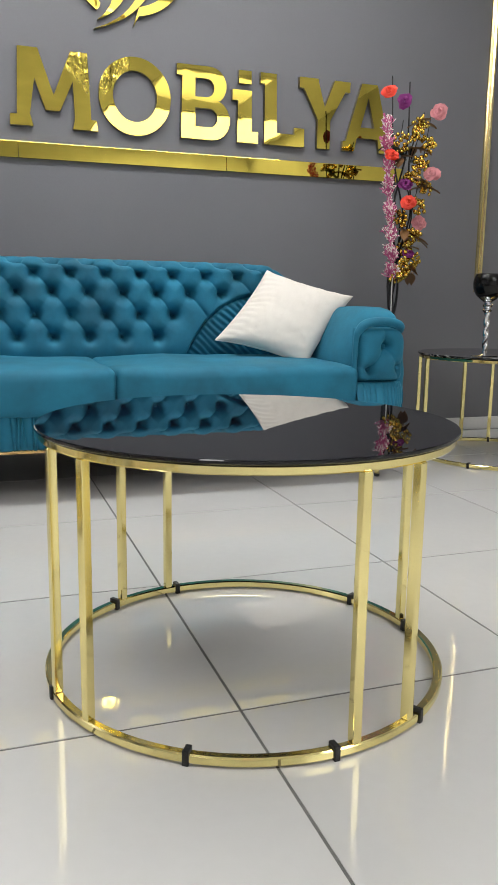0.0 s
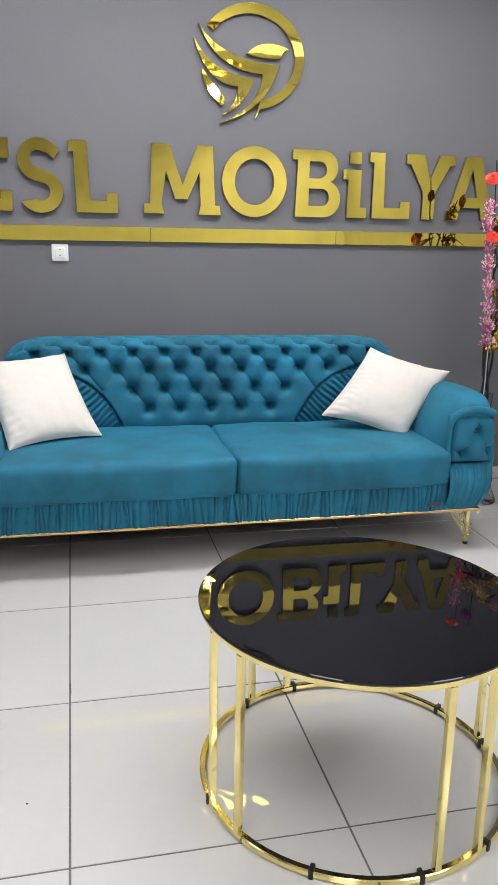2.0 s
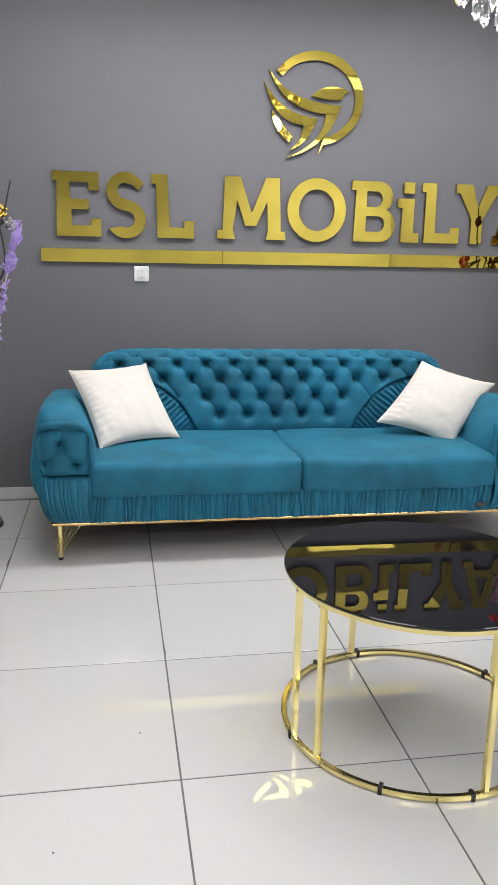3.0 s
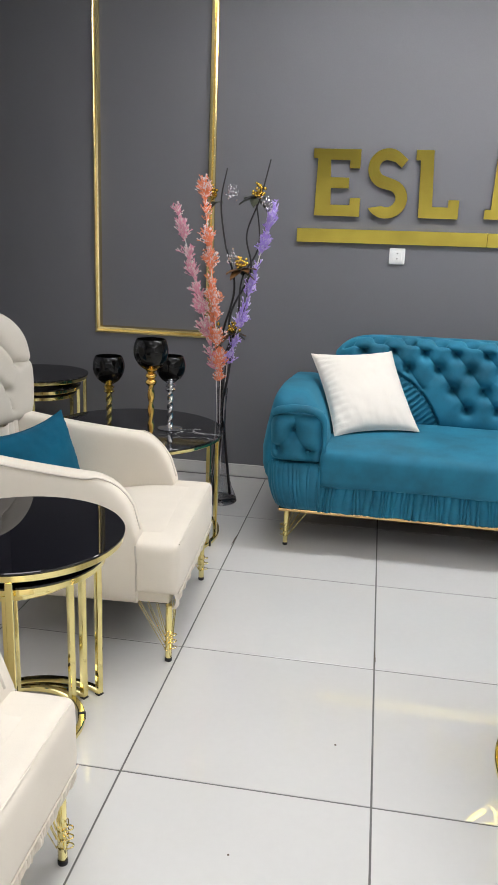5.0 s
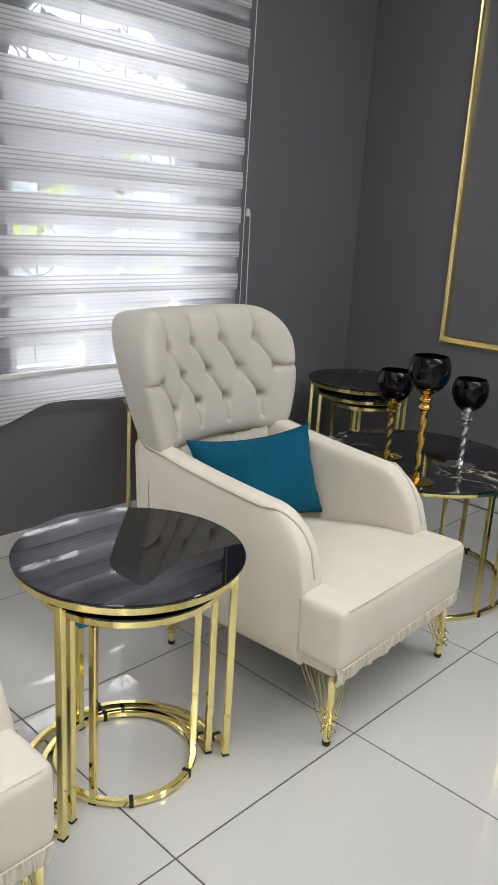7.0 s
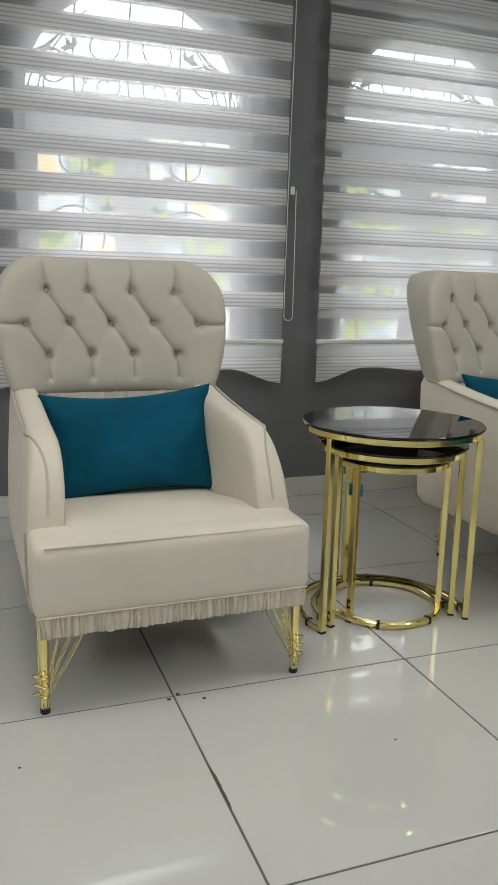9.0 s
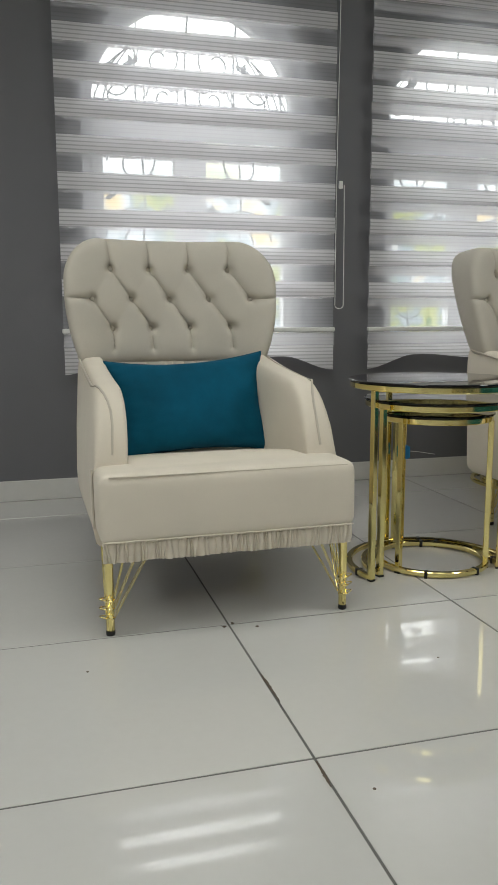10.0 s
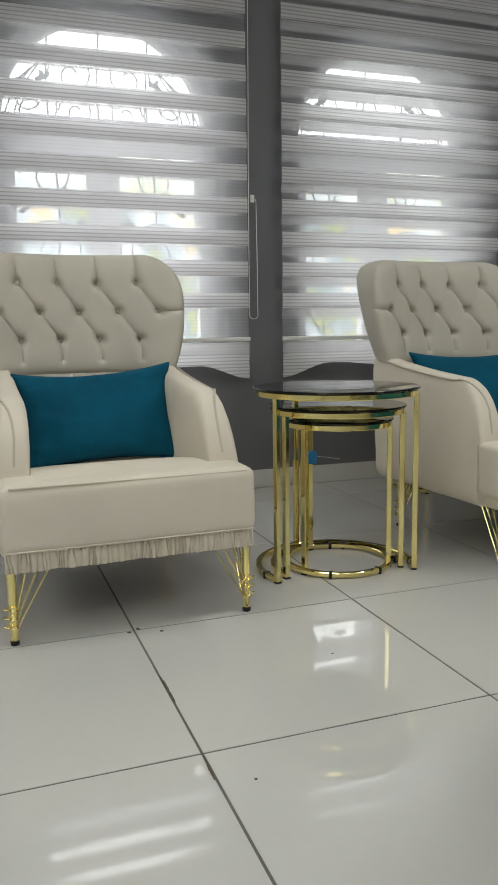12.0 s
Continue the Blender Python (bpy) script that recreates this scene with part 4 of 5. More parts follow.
def armchair(m, label):
    """Built facing +x; its front legs stand at x = 0."""
    ob = thing("armchair", m, label, "armchair", "armchairs")
    part("seat", Geo().rbox((-0.41, 0, 0.385), (0.78, 0.6, 0.2), 0.035, 8, lambda o, h: puff(0.012, 0.0, 0.004)(o, h) + Vector((0, 0, -0.075 * smooth(0.3, -0.3, o[0])))).rbox((-0.06, 0, 0.378), (0.19, 0.775, 0.205), 0.028, 8, puff(0.006, 0.006, 0.004)), CREAM, ob)
    part("seat_welt", Geo().tube([(0.029, y, 0.474) for y in (-0.36, -0.2, 0, 0.2, 0.36)], 0.0028, 6).tube([(0.036, y, 0.288) for y in (-0.38, 0, 0.38)], 0.0026, 6), CREAM, ob)
    part("base_frame", Geo().rbox((-0.41, 0, 0.262), (0.82, 0.72, 0.07), 0.02), CREAM, ob)
    # unseen light-absorbing sheet added beneath the chair
    part("added_shade_sheet", Geo().rbox((-0.41, 0, 0.2235), (0.78, 0.68, 0.004), 0.001), SHADE_BLACK, ob, "unseen black sheet under the seat, added to deepen the shade there")
    f = part("gathered_skirt", frill(0.765, 0.224, 0.288, 62, 3, 0.011, 0.006), CREAM, ob, "gathered cream skirt under the seat")
    f.rotation_euler, f.location = (0, 0, radians(90)), (0.014, 0, 0)
    # back shell
    part("lumbar_panel", Geo().grid([[(-0.79 - 0.05 * q + 0.013 * abs(math.sin(y * 55 + 1.2 * math.sin(y * 23) + 0.6 * q)) ** 0.7 * (0.3 + 0.7 * q) - 0.03 * (1 - q), y, 0.44 + 0.31 * q) for q in [i / 8 for i in range(9)]] for y in [-0.33 + 0.66 * k / 160 for k in range(161)]]), CREAM, ob, "gathered lumbar panel")
    part("back_shell", Geo().rbox((-0.925, 0, 0.49), (0.11, 0.7, 0.54), 0.04, 6, lambda o, h: Vector((o[0] - 0.16 * o[2], o[1] * (0.93 - 0.06 * o[2] / h[2]), o[2]))), CREAM, ob)

    # buttoned upper back
    rows = [(1.105, -0.235, 4), (0.99, -0.3125, 5), (0.878, -0.235, 4)]
    buttons, folds = lattice(rows, 0.157)
    for b in buttons[:4]:
        folds.append((b, (b[0] * 1.03, 1.25)))
    for b in buttons[9:]:
        folds.append((b, (b[0], 0.8)))
    folds += [(buttons[4], (-0.45, 0.995)), (buttons[8], (0.45, 0.995))]
    nz, ny = 170, 240

    def half_width(z):
        q = (z - 0.727) / 0.498
        if q < 0.58:
            w = 0.416 - 0.06 * ((0.58 - q) / 0.58) ** 2
        else:
            w = 0.416 - 0.02 * ((q - 0.58) / 0.42) ** 2 - 0.125 * (1 - math.sqrt(1 - min(1.0, max(0.0, (q - 0.68) / 0.32)) ** 2))
        if q < 0.06:
            w -= 0.03 * (1 - q / 0.06)
        return w

    def mid(y, z):
        return -0.95 - 0.2 * (z - 0.8) + 0.85 * y * y

    Zs = [0.727 + 0.498 * (0.5 - 0.5 * math.cos(math.pi * (i / nz))) * 0.5 + 0.498 * (i / nz) * 0.5 for i in range(nz + 1)]
    A = [-1 + 2 * j / ny for j in range(ny + 1)]
    yy = np.array([[a * half_width(z) for a in A] for z in Zs])
    zz = np.array([[z for a in A] for z in Zs])
    sharp = [f for f in folds if not (abs(f[0][1] - f[1][1]) > 0.08 and f[1][0] < f[0][0] - 0.05)]
    soft = [f for f in folds if f not in sharp]
    d = tufts(yy, zz, buttons, sharp, 0.014, 0.028, 0.013, 0.0042) + tufts(yy, zz, [], soft, 0.02, 0.0, 0.0009, 0.008)
    front, back = [], []
    for i, z in enumerate(Zs):
        q = (z - 0.727) / 0.498
        ez = max(0.0, 1 - abs(2 * q - 1) ** 9) ** 0.5
        fr, bk = [], []
        for j, a in enumerate(A):
            e = max(0.0, 1 - abs(a) ** 9) ** 0.5 * ez
            y = yy[i][j]
            fr.append((mid(y, z) + 0.075 * e + d[i][j] * e ** 0.4 + 0.006 * e * noise.noise(Vector((y * 6, z * 6, 1))), y, z))
            bk.append((mid(y, z) - (0.10 + 0.05 * abs(a) ** 2) * (0.5 + 0.85 * q) * max(0.0, 1 - abs(a) ** 24) ** 0.5 * max(0.0, 1 - abs(2 * q - 1) ** 16) ** 0.5, y, z))
        front.append(fr)
        back.append(bk)
    g = Geo().grid(front).grid(back)
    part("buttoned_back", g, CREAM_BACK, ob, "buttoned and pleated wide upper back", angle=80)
    for b in buttons:
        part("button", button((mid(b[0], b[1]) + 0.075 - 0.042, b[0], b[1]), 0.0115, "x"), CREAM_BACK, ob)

    # arms sweep down to the seat at their front
    for s in (-1, 1):
        loops, crest, under = [], [], []
        for k in range(31):
            q = k / 30
            x = -0.90 + 0.775 * q
            if x < -0.32:
                top = 0.79 - 0.075 * (x + 0.9) / 0.58 - 0.008 * math.sin(math.pi * (x + 0.9) / 0.58)
            else:
                top = 0.478 + 0.237 * math.sqrt(max(0.0, 1 - ((x + 0.32) / 0.197) ** 2))
            lo = 0.23
            th = 0.052
            loop = []
            for a in range(28):
                t = 2 * math.pi * a / 28
                ca, sa = math.cos(t), math.sin(t)
                py = math.copysign(abs(ca) ** 0.45, ca)
                pz = math.copysign(abs(sa) ** 0.35, sa)
                z = (lo + top) / 2 + pz * (top - lo) / 2
                flare = 0.005 - 0.02 * smooth(0.35, 0.74, z)
                loop.append((x + (0.07 * smooth(0.75, 0.25, z) if q < 0.1 else 0), s * (0.337 + th * py + flare), z))
            loops.append(loop)
            inward = smooth(-0.34, -0.14, x)
            crest.append((x, s * (0.341 + th * (0.93 - 0.95 * inward) - 0.02 * smooth(0.35, 0.74, top)), top - 0.012 + 0.012 * smooth(0, 0.3, inward)))
        g = Geo().grid(loops, False, True)
        g.fan(loops[0], True)
        g.fan(loops[-1])
        arm = part("arm", g, CREAM, ob, angle=60)
        part("piping", Geo().tube(crest[1:], 0.0042, 6).tube([(-0.128, s * 0.394, 0.47), (-0.124, s * 0.394, 0.40), (-0.125, s * 0.392, 0.29)], 0.0035, 6), PIPING, arm, "taupe piping along the arm")
        hairpin_leg(ob, 0.0 - 0.005, s * 0.365, 0.232, -0.115, -s * 0.115, GOLD)
        hairpin_leg(ob, -0.77, s * 0.305, 0.232, 0.11, -s * 0.1, GOLD)
    return ob


chair = armchair(pose(-1.022, 2.359, 0, 0, 0, 3.2), "cream velvet armchair with buttoned back beside the corner tables")
chair_2 = copy_thing(chair, pose(-1.0, 0.622, 0, 0, 0, 0.8))
tagged(chair_2, "cream velvet armchair with buttoned back before the window")

pillow("lumbar_pillow", 0.565, 0.36, 0.15, on_plane((-1.668, 2.33, 0.625), (0.16, 0.985, 0.0), (-0.25, 0.03, 0.97)), CUSHION_TEAL, "dark teal velvet lumbar cushion leaning in the armchair", 2.2, -0.1)
pillow("lumbar_pillow", 0.6, 0.38, 0.15, on_plane((-1.655, 0.628, 0.592), (0.03, 1, 0.05), (-0.28, -0.05, 0.955)), CUSHION_TEAL, "dark teal velvet lumbar cushion upright in the armchair", 4.4)


# ---- tables ----
def drum_table(m, label, top_material, legs, clips, top_name):
    """A round table on a cage of paired square posts between two rings."""
    R, H = 0.462, 0.575
    ob = thing("coffee_table", m, label, "coffee table", "round tables")
    part("base_ring", Geo().arc_bar((0, 0), R - 0.011, 0, 360, 0.02, 0.019, 0.004), GOLD, ob)
    part("top_ring", Geo().arc_bar((0, 0), R - 0.011, 0, 360, 0.02, 0.0185, H - 0.0285), GOLD, ob)
    top = part(top_name, Geo().lathe([(0.0, H - 0.0095), (R + 0.003, H - 0.0095), (R + 0.006, H - 0.007), (R + 0.006, H - 0.002), (R + 0.004, H), (0.0, H)], 96), top_material, ob, angle=18)
    for a in legs:
        g = Geo().rbox((R - 0.011, 0, H / 2 - 0.003), (0.0195, 0.0195, H - 0.051), 0.0025)
        ca, sa = math.cos(radians(a)), math.sin(radians(a))
        g.v = [(x * ca - y * sa, x * sa + y * ca, z) for x, y, z in g.v]
        part("post", g, GOLD, ob)
    for a in clips:
        g = Geo().rbox((R - 0.011, 0, 0.015), (0.027, 0.013, 0.03), 0.002)
        ca, sa = math.cos(radians(a)), math.sin(radians(a))
        g.v = [(x * ca - y * sa, x * sa + y * ca, z) for x, y, z in g.v]
        part("foot_clip", g, RUBBER, ob)
    return ob


drum_table(pose(0.606, 1.592, 0), "round coffee table with black mirror glass top and gold cage", BLACK_GLASS, (190.5, 208.2, 100.5, 119.5, 278.5, 297, 5.5, 24), (188.6, 237.6, 273, 302, 2, 29, 97, 123), "glass_top")
drum_table(pose(-1.54, 3.25, 0), "round gold side table with black marble top by the armchair", MARBLE, (-3, -17, 86, 100, 175, 189, 264, 278), (-15, 80, 105, 190, 270, -38), "marble_top")
drum_table(pose(2.79, 3.55, 0), "round gold side table with black marble top beside the sofa", MARBLE, (150, 172, 240, 262, 60, 82, 330, 352), (158, 215, 60, 300), "marble_top")


def nest_table(m, R, H, spread, label, top_material, group, ring_r=None, full=False, tag=False):
    """One of three nesting side tables: a disc on square posts with a C-shaped foot."""
    ob = thing("nesting_table", m, label, "side table", group)
    r = (ring_r or R) - 0.012
    part("foot_ring", Geo().arc_bar((0, 0), r, 0 if full else spread, 360 if full else 360 - spread, 0.022, 0.02, 0.004), GOLD, ob)
    part("top_ring", Geo().arc_bar((0, 0), R - 0.014, 0, 360, 0.02, 0.022, H - 0.03), GOLD, ob)
    part("table_top", Geo().lathe([(0.0, H - 0.0085), (R - 0.002, H - 0.0085), (R + 0.001, H - 0.006), (R + 0.001, H - 0.002), (R - 0.001, H), (0.0, H)], 80), top_material, ob, angle=18)
    for a in (spread, -spread, 192):
        g = Geo().rbox((r, 0, (H - 0.03) / 2 + 0.004), (0.02, 0.02, H - 0.034), 0.0025)
        ca, sa = math.cos(radians(a)), math.sin(radians(a))
        g.v = [(x * ca - y * sa, x * sa + y * ca, z) for x, y, z in g.v]
        post = part("post", g, GOLD, ob)
        g = Geo().rbox((r, 0, 0.003), (0.022, 0.022, 0.006), 0.001)
        g.v = [(x * ca - y * sa, x * sa + y * ca, z) for x, y, z in g.v]
        part("foot_pad", g, RUBBER, post)
    for a in ((spread - 30, 30 - spread, 150) if full else (spread + 14, -spread - 14, 165)):
        g = Geo().rbox((r, 0, 0.013), (0.026, 0.012, 0.026), 0.002)
        ca, sa = math.cos(radians(a)), math.sin(radians(a))
        g.v = [(x * ca - y * sa, x * sa + y * ca, z) for x, y, z in g.v]
        part("foot_clip", g, RUBBER, ob)
    if tag:
        a = radians(192)
        px, py = (r - 0.012) * math.cos(a), (r - 0.012) * math.sin(a)
        part("blue_tag", Geo().rbox((px, py, H - 0.185), (0.038, 0.038, 0.052), 0.008), BLUE_FOAM, ob, "strip of blue tape on the post")
        part("tag_string", Geo().tube([(px, py, H - 0.18), (px, py + 0.06, H - 0.187), (px - 0.005, py + 0.13, H - 0.2)], 0.0012, 5), PLASTIC, ob)
    return ob


def nest(x, y, turn, top, group, kind, tag):
    m = pose(x, y, 0, 0, 0, turn)
    nest_table(m, 0.309, 0.70, 66, "largest of three gold nesting tables with %s top" % kind, top, group)
    nest_table(m @ pose(-0.004, 0.006, 0), 0.257, 0.632, 70, "middle gold nesting table with %s top under a larger one" % kind, top, group)
    nest_table(m @ pose(-0.05, 0.026, 0), 0.213, 0.577, 58, "smallest gold nesting table with %s top inside the nest" % kind, top, group, full=True, tag=tag)


nest(-1.325, 1.464, -4.5, BLACK_GLASS, "nest between the armchairs", "black glass", True)
nest(-2.394, 3.954, -60, MARBLE, "nest in the corner", "black marble", False)
nest(-2.52, 2.72, 20, MARBLE, "nest behind the armchair", "black marble", True)


# ---- goblets ----
def goblet(x, y, z, h, r, stem_material, label):
    ob = thing("goblet", pose(x, y, z), label, "goblet", "goblets")
    bowl = h - 1.75 * r
    part("foot", Geo().lathe([(0.0, 0), (r * 0.82, 0), (r * 0.84, 0.003), (r * 0.5, 0.008), (0.014, 0.016), (0.0, 0.018)], 40), stem_material, ob)
    rows = []
    n, m = 46, 14
    for i in range(n + 1):
        q = i / n
        zz = 0.014 + (bowl - 0.01) * q
        base = 0.0125 + 0.003 * q
        if q > 0.78:
            base += 0.013 * abs(math.sin((q - 0.78) / 0.22 * math.pi * 2.5))
        rows.append([((base + 0.0032 * math.cos(2 * (a - q * 15)) * (q < 0.78)) * math.cos(a), (base + 0.0032 * math.cos(2 * (a - q * 15)) * (q < 0.78)) * math.sin(a), zz) for a in [2 * math.pi * k / m for k in range(m)]])
    part("stem", Geo().grid(rows, False, True), stem_material, ob, "twisted shiny stem")
    prof = [(0.012, bowl - 0.002)] + [(r * math.sin(a), bowl + 1.14 * (r * 0.98 - r * math.cos(a))) for a in [0.25 + (2.16 - 0.25) * k / 16 for k in range(17)]]
    top_r, top_z = prof[-1]
    prof += [(top_r - 0.003, top_z + 0.001)] + [((r - 0.004) * math.sin(a), bowl + 0.004 + 1.14 * (r * 0.98 - (r - 0.004) * math.cos(a))) for a in [2.12 - 2.08 * k / 12 for k in range(13)]]
    part("bowl", Geo().lathe(prof, 40), GOBLET_BLACK, ob, "round black glass bowl")
    cup = [(0.0125, bowl - 0.003)] + [((r + 0.0012) * math.sin(a), bowl + 1.14 * (r * 0.98 - (r + 0.0012) * math.cos(a))) for a in [0.25 + 0.06 * k for k in range(10)]]
    part("bowl_cup", Geo().lathe(cup + [(x - 0.0016, z + 0.0005) for x, z in reversed(cup)], 40), stem_material, ob, "metallic tinted base of the bowl")
    return ob


goblet(-1.36, 2.94, 0.575, 0.515, 0.083, AMBER, "tall black glass goblet with twisted amber stem")
goblet(-1.36, 3.295, 0.575, 0.385, 0.078, SILVER, "black glass goblet with twisted silver stem")
goblet(-1.64, 3.14, 0.575, 0.39, 0.08, OLIVE_GOLD, "black glass goblet with twisted olive gold stem")
goblet(2.55, 3.40, 0.575, 0.42, 0.08, SILVER, "black glass goblet with silver stem beside the sofa")
goblet(2.70, 3.34, 0.575, 0.5, 0.083, AMBER, "tall black goblet with amber stem beside the sofa")


# ---- vases of artificial flowers ----
def floor_vase(x, y, label):
    ob = thing("floor_vase", pose(x, y, 0), label, "vase", "floor vases")
    prof = [(0.0, 0.003), (0.104, 0.0), (0.11, 0.008), (0.104, 0.03), (0.074, 0.1), (0.05, 0.2), (0.034, 0.34), (0.027, 0.48), (0.028, 0.6), (0.035, 0.7)]
    inner = [(r - 0.004, max(z, 0.02)) for r, z in reversed(prof[2:])] + [(0.0, 0.02)]
    part("vase_body", Geo().lathe(prof + inner, 40), SMOKE, ob, "trumpet-footed smoked glass")
    return ob


def twig(parent, pts, r=0.009):
    path = curve3(pts)
    part("twig", Geo().tube(path, [r * (1 - 0.6 * i / len(path)) for i in range(len(path))], 6), TWIG, parent)


def plume(parent, p0, p1, width, material, tip, seed, gaps=()):
    """A feathery spray: a wire stem with tufts of many small needles."""
    rng = random.Random(seed)
    a, b = Vector(p0), Vector(p1)
    d = (b - a).normalized()
    part("stem_wire", Geo().tube([(0, 0, 0.03), tuple(a * 0.5 + Vector((0, 0, 0.03))), tuple(a), tuple(b)], 0.0034, 5), WIRE, parent)
    main, tips = Geo(), Geo()
    n = int((b - a).length * 1650)
    clumps = (b - a).length / 0.115
    for _ in range(n):
        t = rng.random()
        beat = 0.5 + 0.5 * math.cos(2 * math.pi * (t * clumps + 0.13 * math.sin(9 * t + seed)))
        if (any(lo < t < hi for lo, hi in gaps) and rng.random() < 0.9) or rng.random() > 0.16 + 0.84 * beat:
            continue
        c = a.lerp(b, t)
        w = width * (0.3 + 0.85 * beat) * (1.1 - 0.3 * t) * rng.uniform(0.2, 1.0) * (1.25 if rng.random() < 0.15 else 0.9)
        ang = rng.uniform(0, 2 * math.pi)
        side = Vector((math.cos(ang), math.sin(ang), 0))
        e = c + side * w + d * rng.uniform(0.005, 0.055)
        mid = c.lerp(e, 0.5) + Vector((0, 0, -0.006))
        main.tube([c, mid, e], [0.0018, 0.0028, 0.0018], 3)
        for _k in range(3):
            f = e + Vector((rng.uniform(-1, 1), rng.uniform(-1, 1), rng.uniform(-0.5, 1))) * 0.011
            g = tips if rng.random() < 0.46 else main
            g.tube([mid.lerp(e, rng.uniform(0.3, 1)), f], [0.002, 0.0032], 3)
    tagged(part("plume", main, material, parent, "feathery dyed spray"), kind="stuff")
    tagged(part("plume_tuft", tips, tip, parent, "pale frosted tips of the spray"), kind="stuff")


def berries(parent, c, r, n, material, seed, size=0.009):
    rng = random.Random(seed)
    g = Geo()
    for _ in range(n):
        d = Vector((rng.gauss(0, 1), rng.gauss(0, 1), rng.gauss(0, 1.2))).normalized() * r * rng.uniform(0.35, 1)
        g.ball(Vector(c) + d, size * rng.uniform(0.8, 1.2), 6)
    tagged(part("berry_spray", g, material, parent, "cluster of shiny berries"), kind="stuff")


def leaves(parent, c, n, length, material, seed):
    rng = random.Random(seed)
    for _ in range(n):
        a, tilt = rng.uniform(0, 2 * math.pi), rng.uniform(-0.5, 0.5)
        d = Vector((math.cos(a), math.sin(a), tilt)).normalized()
        s = d.cross(Vector((0, 0, 1))).normalized()
        rows = []
        for i in range(6):
            q = i / 5
            w = length * 0.26 * math.sin(math.pi * min(1, q * 0.95 + 0.03)) ** 0.8
            p = Vector(c) + d * length * q + Vector((0, 0, -length * 0.35 * q * q))
            rows.append([p - s * w, p + Vector((0, 0, -0.006)), p + s * w])
        g = Geo().grid(rows)
        g.grid([[v - Vector((0, 0, 0.0015)) for v in r] for r in rows])
        part("leaf", g, material, parent)


def blossom(parent, c, r, material, seed):
    rng = random.Random(seed)
    g = Geo()
    face = Vector((-0.35 + rng.uniform(-0.4, 0.4), -0.8, 0.35 + rng.uniform(-0.4, 0.4))).normalized()
    turn = face.to_track_quat("Z", "Y").to_matrix()
    for ring, (n, rad, lift) in enumerate(((7, 1.0, 0.0), (6, 0.8, 0.1), (5, 0.55, 0.2), (3, 0.3, 0.28))):
        for k in range(n):
            a = 2 * math.pi * (k + 0.5 * ring) / n + rng.uniform(-0.25, 0.25)
            d, s = Vector((math.cos(a), math.sin(a), 0)), Vector((-math.sin(a), math.cos(a), 0))
            ln, curl = rng.uniform(0.85, 1.12), rng.uniform(-0.12, 0.2)
            rows = []
            for i in range(6):
                q = i / 5
                w = r * rad * 0.6 * math.sin(math.pi * (0.1 + 0.78 * q)) ** 0.7
                p = d * r * rad * ln * q + Vector((0, 0, r * (lift + 0.3 * math.sin(q * 2.4) * (0.4 + ring * 0.35) + curl * q * q)))
                rows.append([Vector(c) + turn @ (p + s * w * e + Vector((0, 0, 0.22 * w * e * e + 0.1 * w * rng.uniform(-1, 1)))) for e in (-1, -0.5, 0, 0.5, 1)])
            g.grid(rows)
    part("blossom", g, material, parent, "layered cloth flower head")


floor_vase(-1.195, 3.85, "tall smoked glass floor vase with spreading foot near the corner table")
fl = thing("dried_flowers", pose(-1.2, 3.85, 0.03), "tall pink, orange and purple artificial sprays with black twigs", "flowers", "flower arrangements")
plume(fl, (-0.03, -0.02, 0.78), (-0.26, -0.05, 1.66), 0.05, PINK, BLUSH, 1, ((0.1, 0.16), (0.3, 0.36), (0.52, 0.56), (0.74, 0.83)))
plume(fl, (0.0, -0.03, 0.72), (-0.115, -0.07, 1.81), 0.054, ORANGE, BLUSH, 2, ((0.24, 0.32), (0.5, 0.56), (0.78, 0.86)))
plume(fl, (0.03, 0.0, 0.82), (0.265, 0.02, 1.69), 0.043, PURPLE, LILAC, 3, ((0.14, 0.22), (0.36, 0.44), (0.6, 0.72)))
twig(fl, [(0.07, 0, 0.02), (0.02, 0.01, 0.45), (-0.02, 0.02, 0.9), (0.06, 0.0, 1.25), (0.0, 0.0, 1.5), (-0.03, 0, 1.72), (0.0, 0, 1.9)])
twig(fl, [(-0.06, 0.01, 0.02), (-0.012, 0, 0.45), (0.05, 0, 0.85), (0.04, 0, 1.1), (0.15, 0.0, 1.35), (0.12, 0, 1.55), (0.19, 0, 1.75), (0.24, 0, 1.95)])
twig(fl, [(-0.03, -0.05, 0.02), (0.012, 0, 0.45), (0.0, 0.01, 0.8), (0.08, 0.01, 1.05), (0.1, 0, 1.3), (0.19, 0.01, 1.5), (0.16, 0, 1.78)])
twig(fl, [(-0.015, 0, 0.02), (0.0, -0.01, 0.5), (0.04, -0.01, 0.9), (0.13, 0, 1.18), (0.11, 0, 1.42)], 0.005)
for _c, _n, _mt, _sd in (((-0.09, 0.01, 1.77), 26, BERRY_GOLD, 1), ((0.18, 0, 1.79), 30, BERRY_GOLD, 2), ((0.10, -0.02, 1.40), 30, BERRY_GOLD, 3), ((0.06, -0.01, 1.03), 28, BERRY_GOLD, 4), ((-0.05, 0, 1.02), 22, BERRY_GOLD, 5)):
    berries(fl, _c, 0.042, _n, _mt, _sd)
for _c, _sd in (((0.03, 0.01, 1.77), 6), ((0.23, 0.0, 1.72), 7), ((0.04, 0.0, 1.42), 8)):
    berries(fl, _c, 0.05, 34, BERRY_SILVER, _sd, 0.006)
leaves(fl, (0.16, 0, 1.75), 5, 0.09, LEAF_DARK, 1)
leaves(fl, (-0.06, 0, 1.72), 4, 0.06, LEAF_DARK, 41)
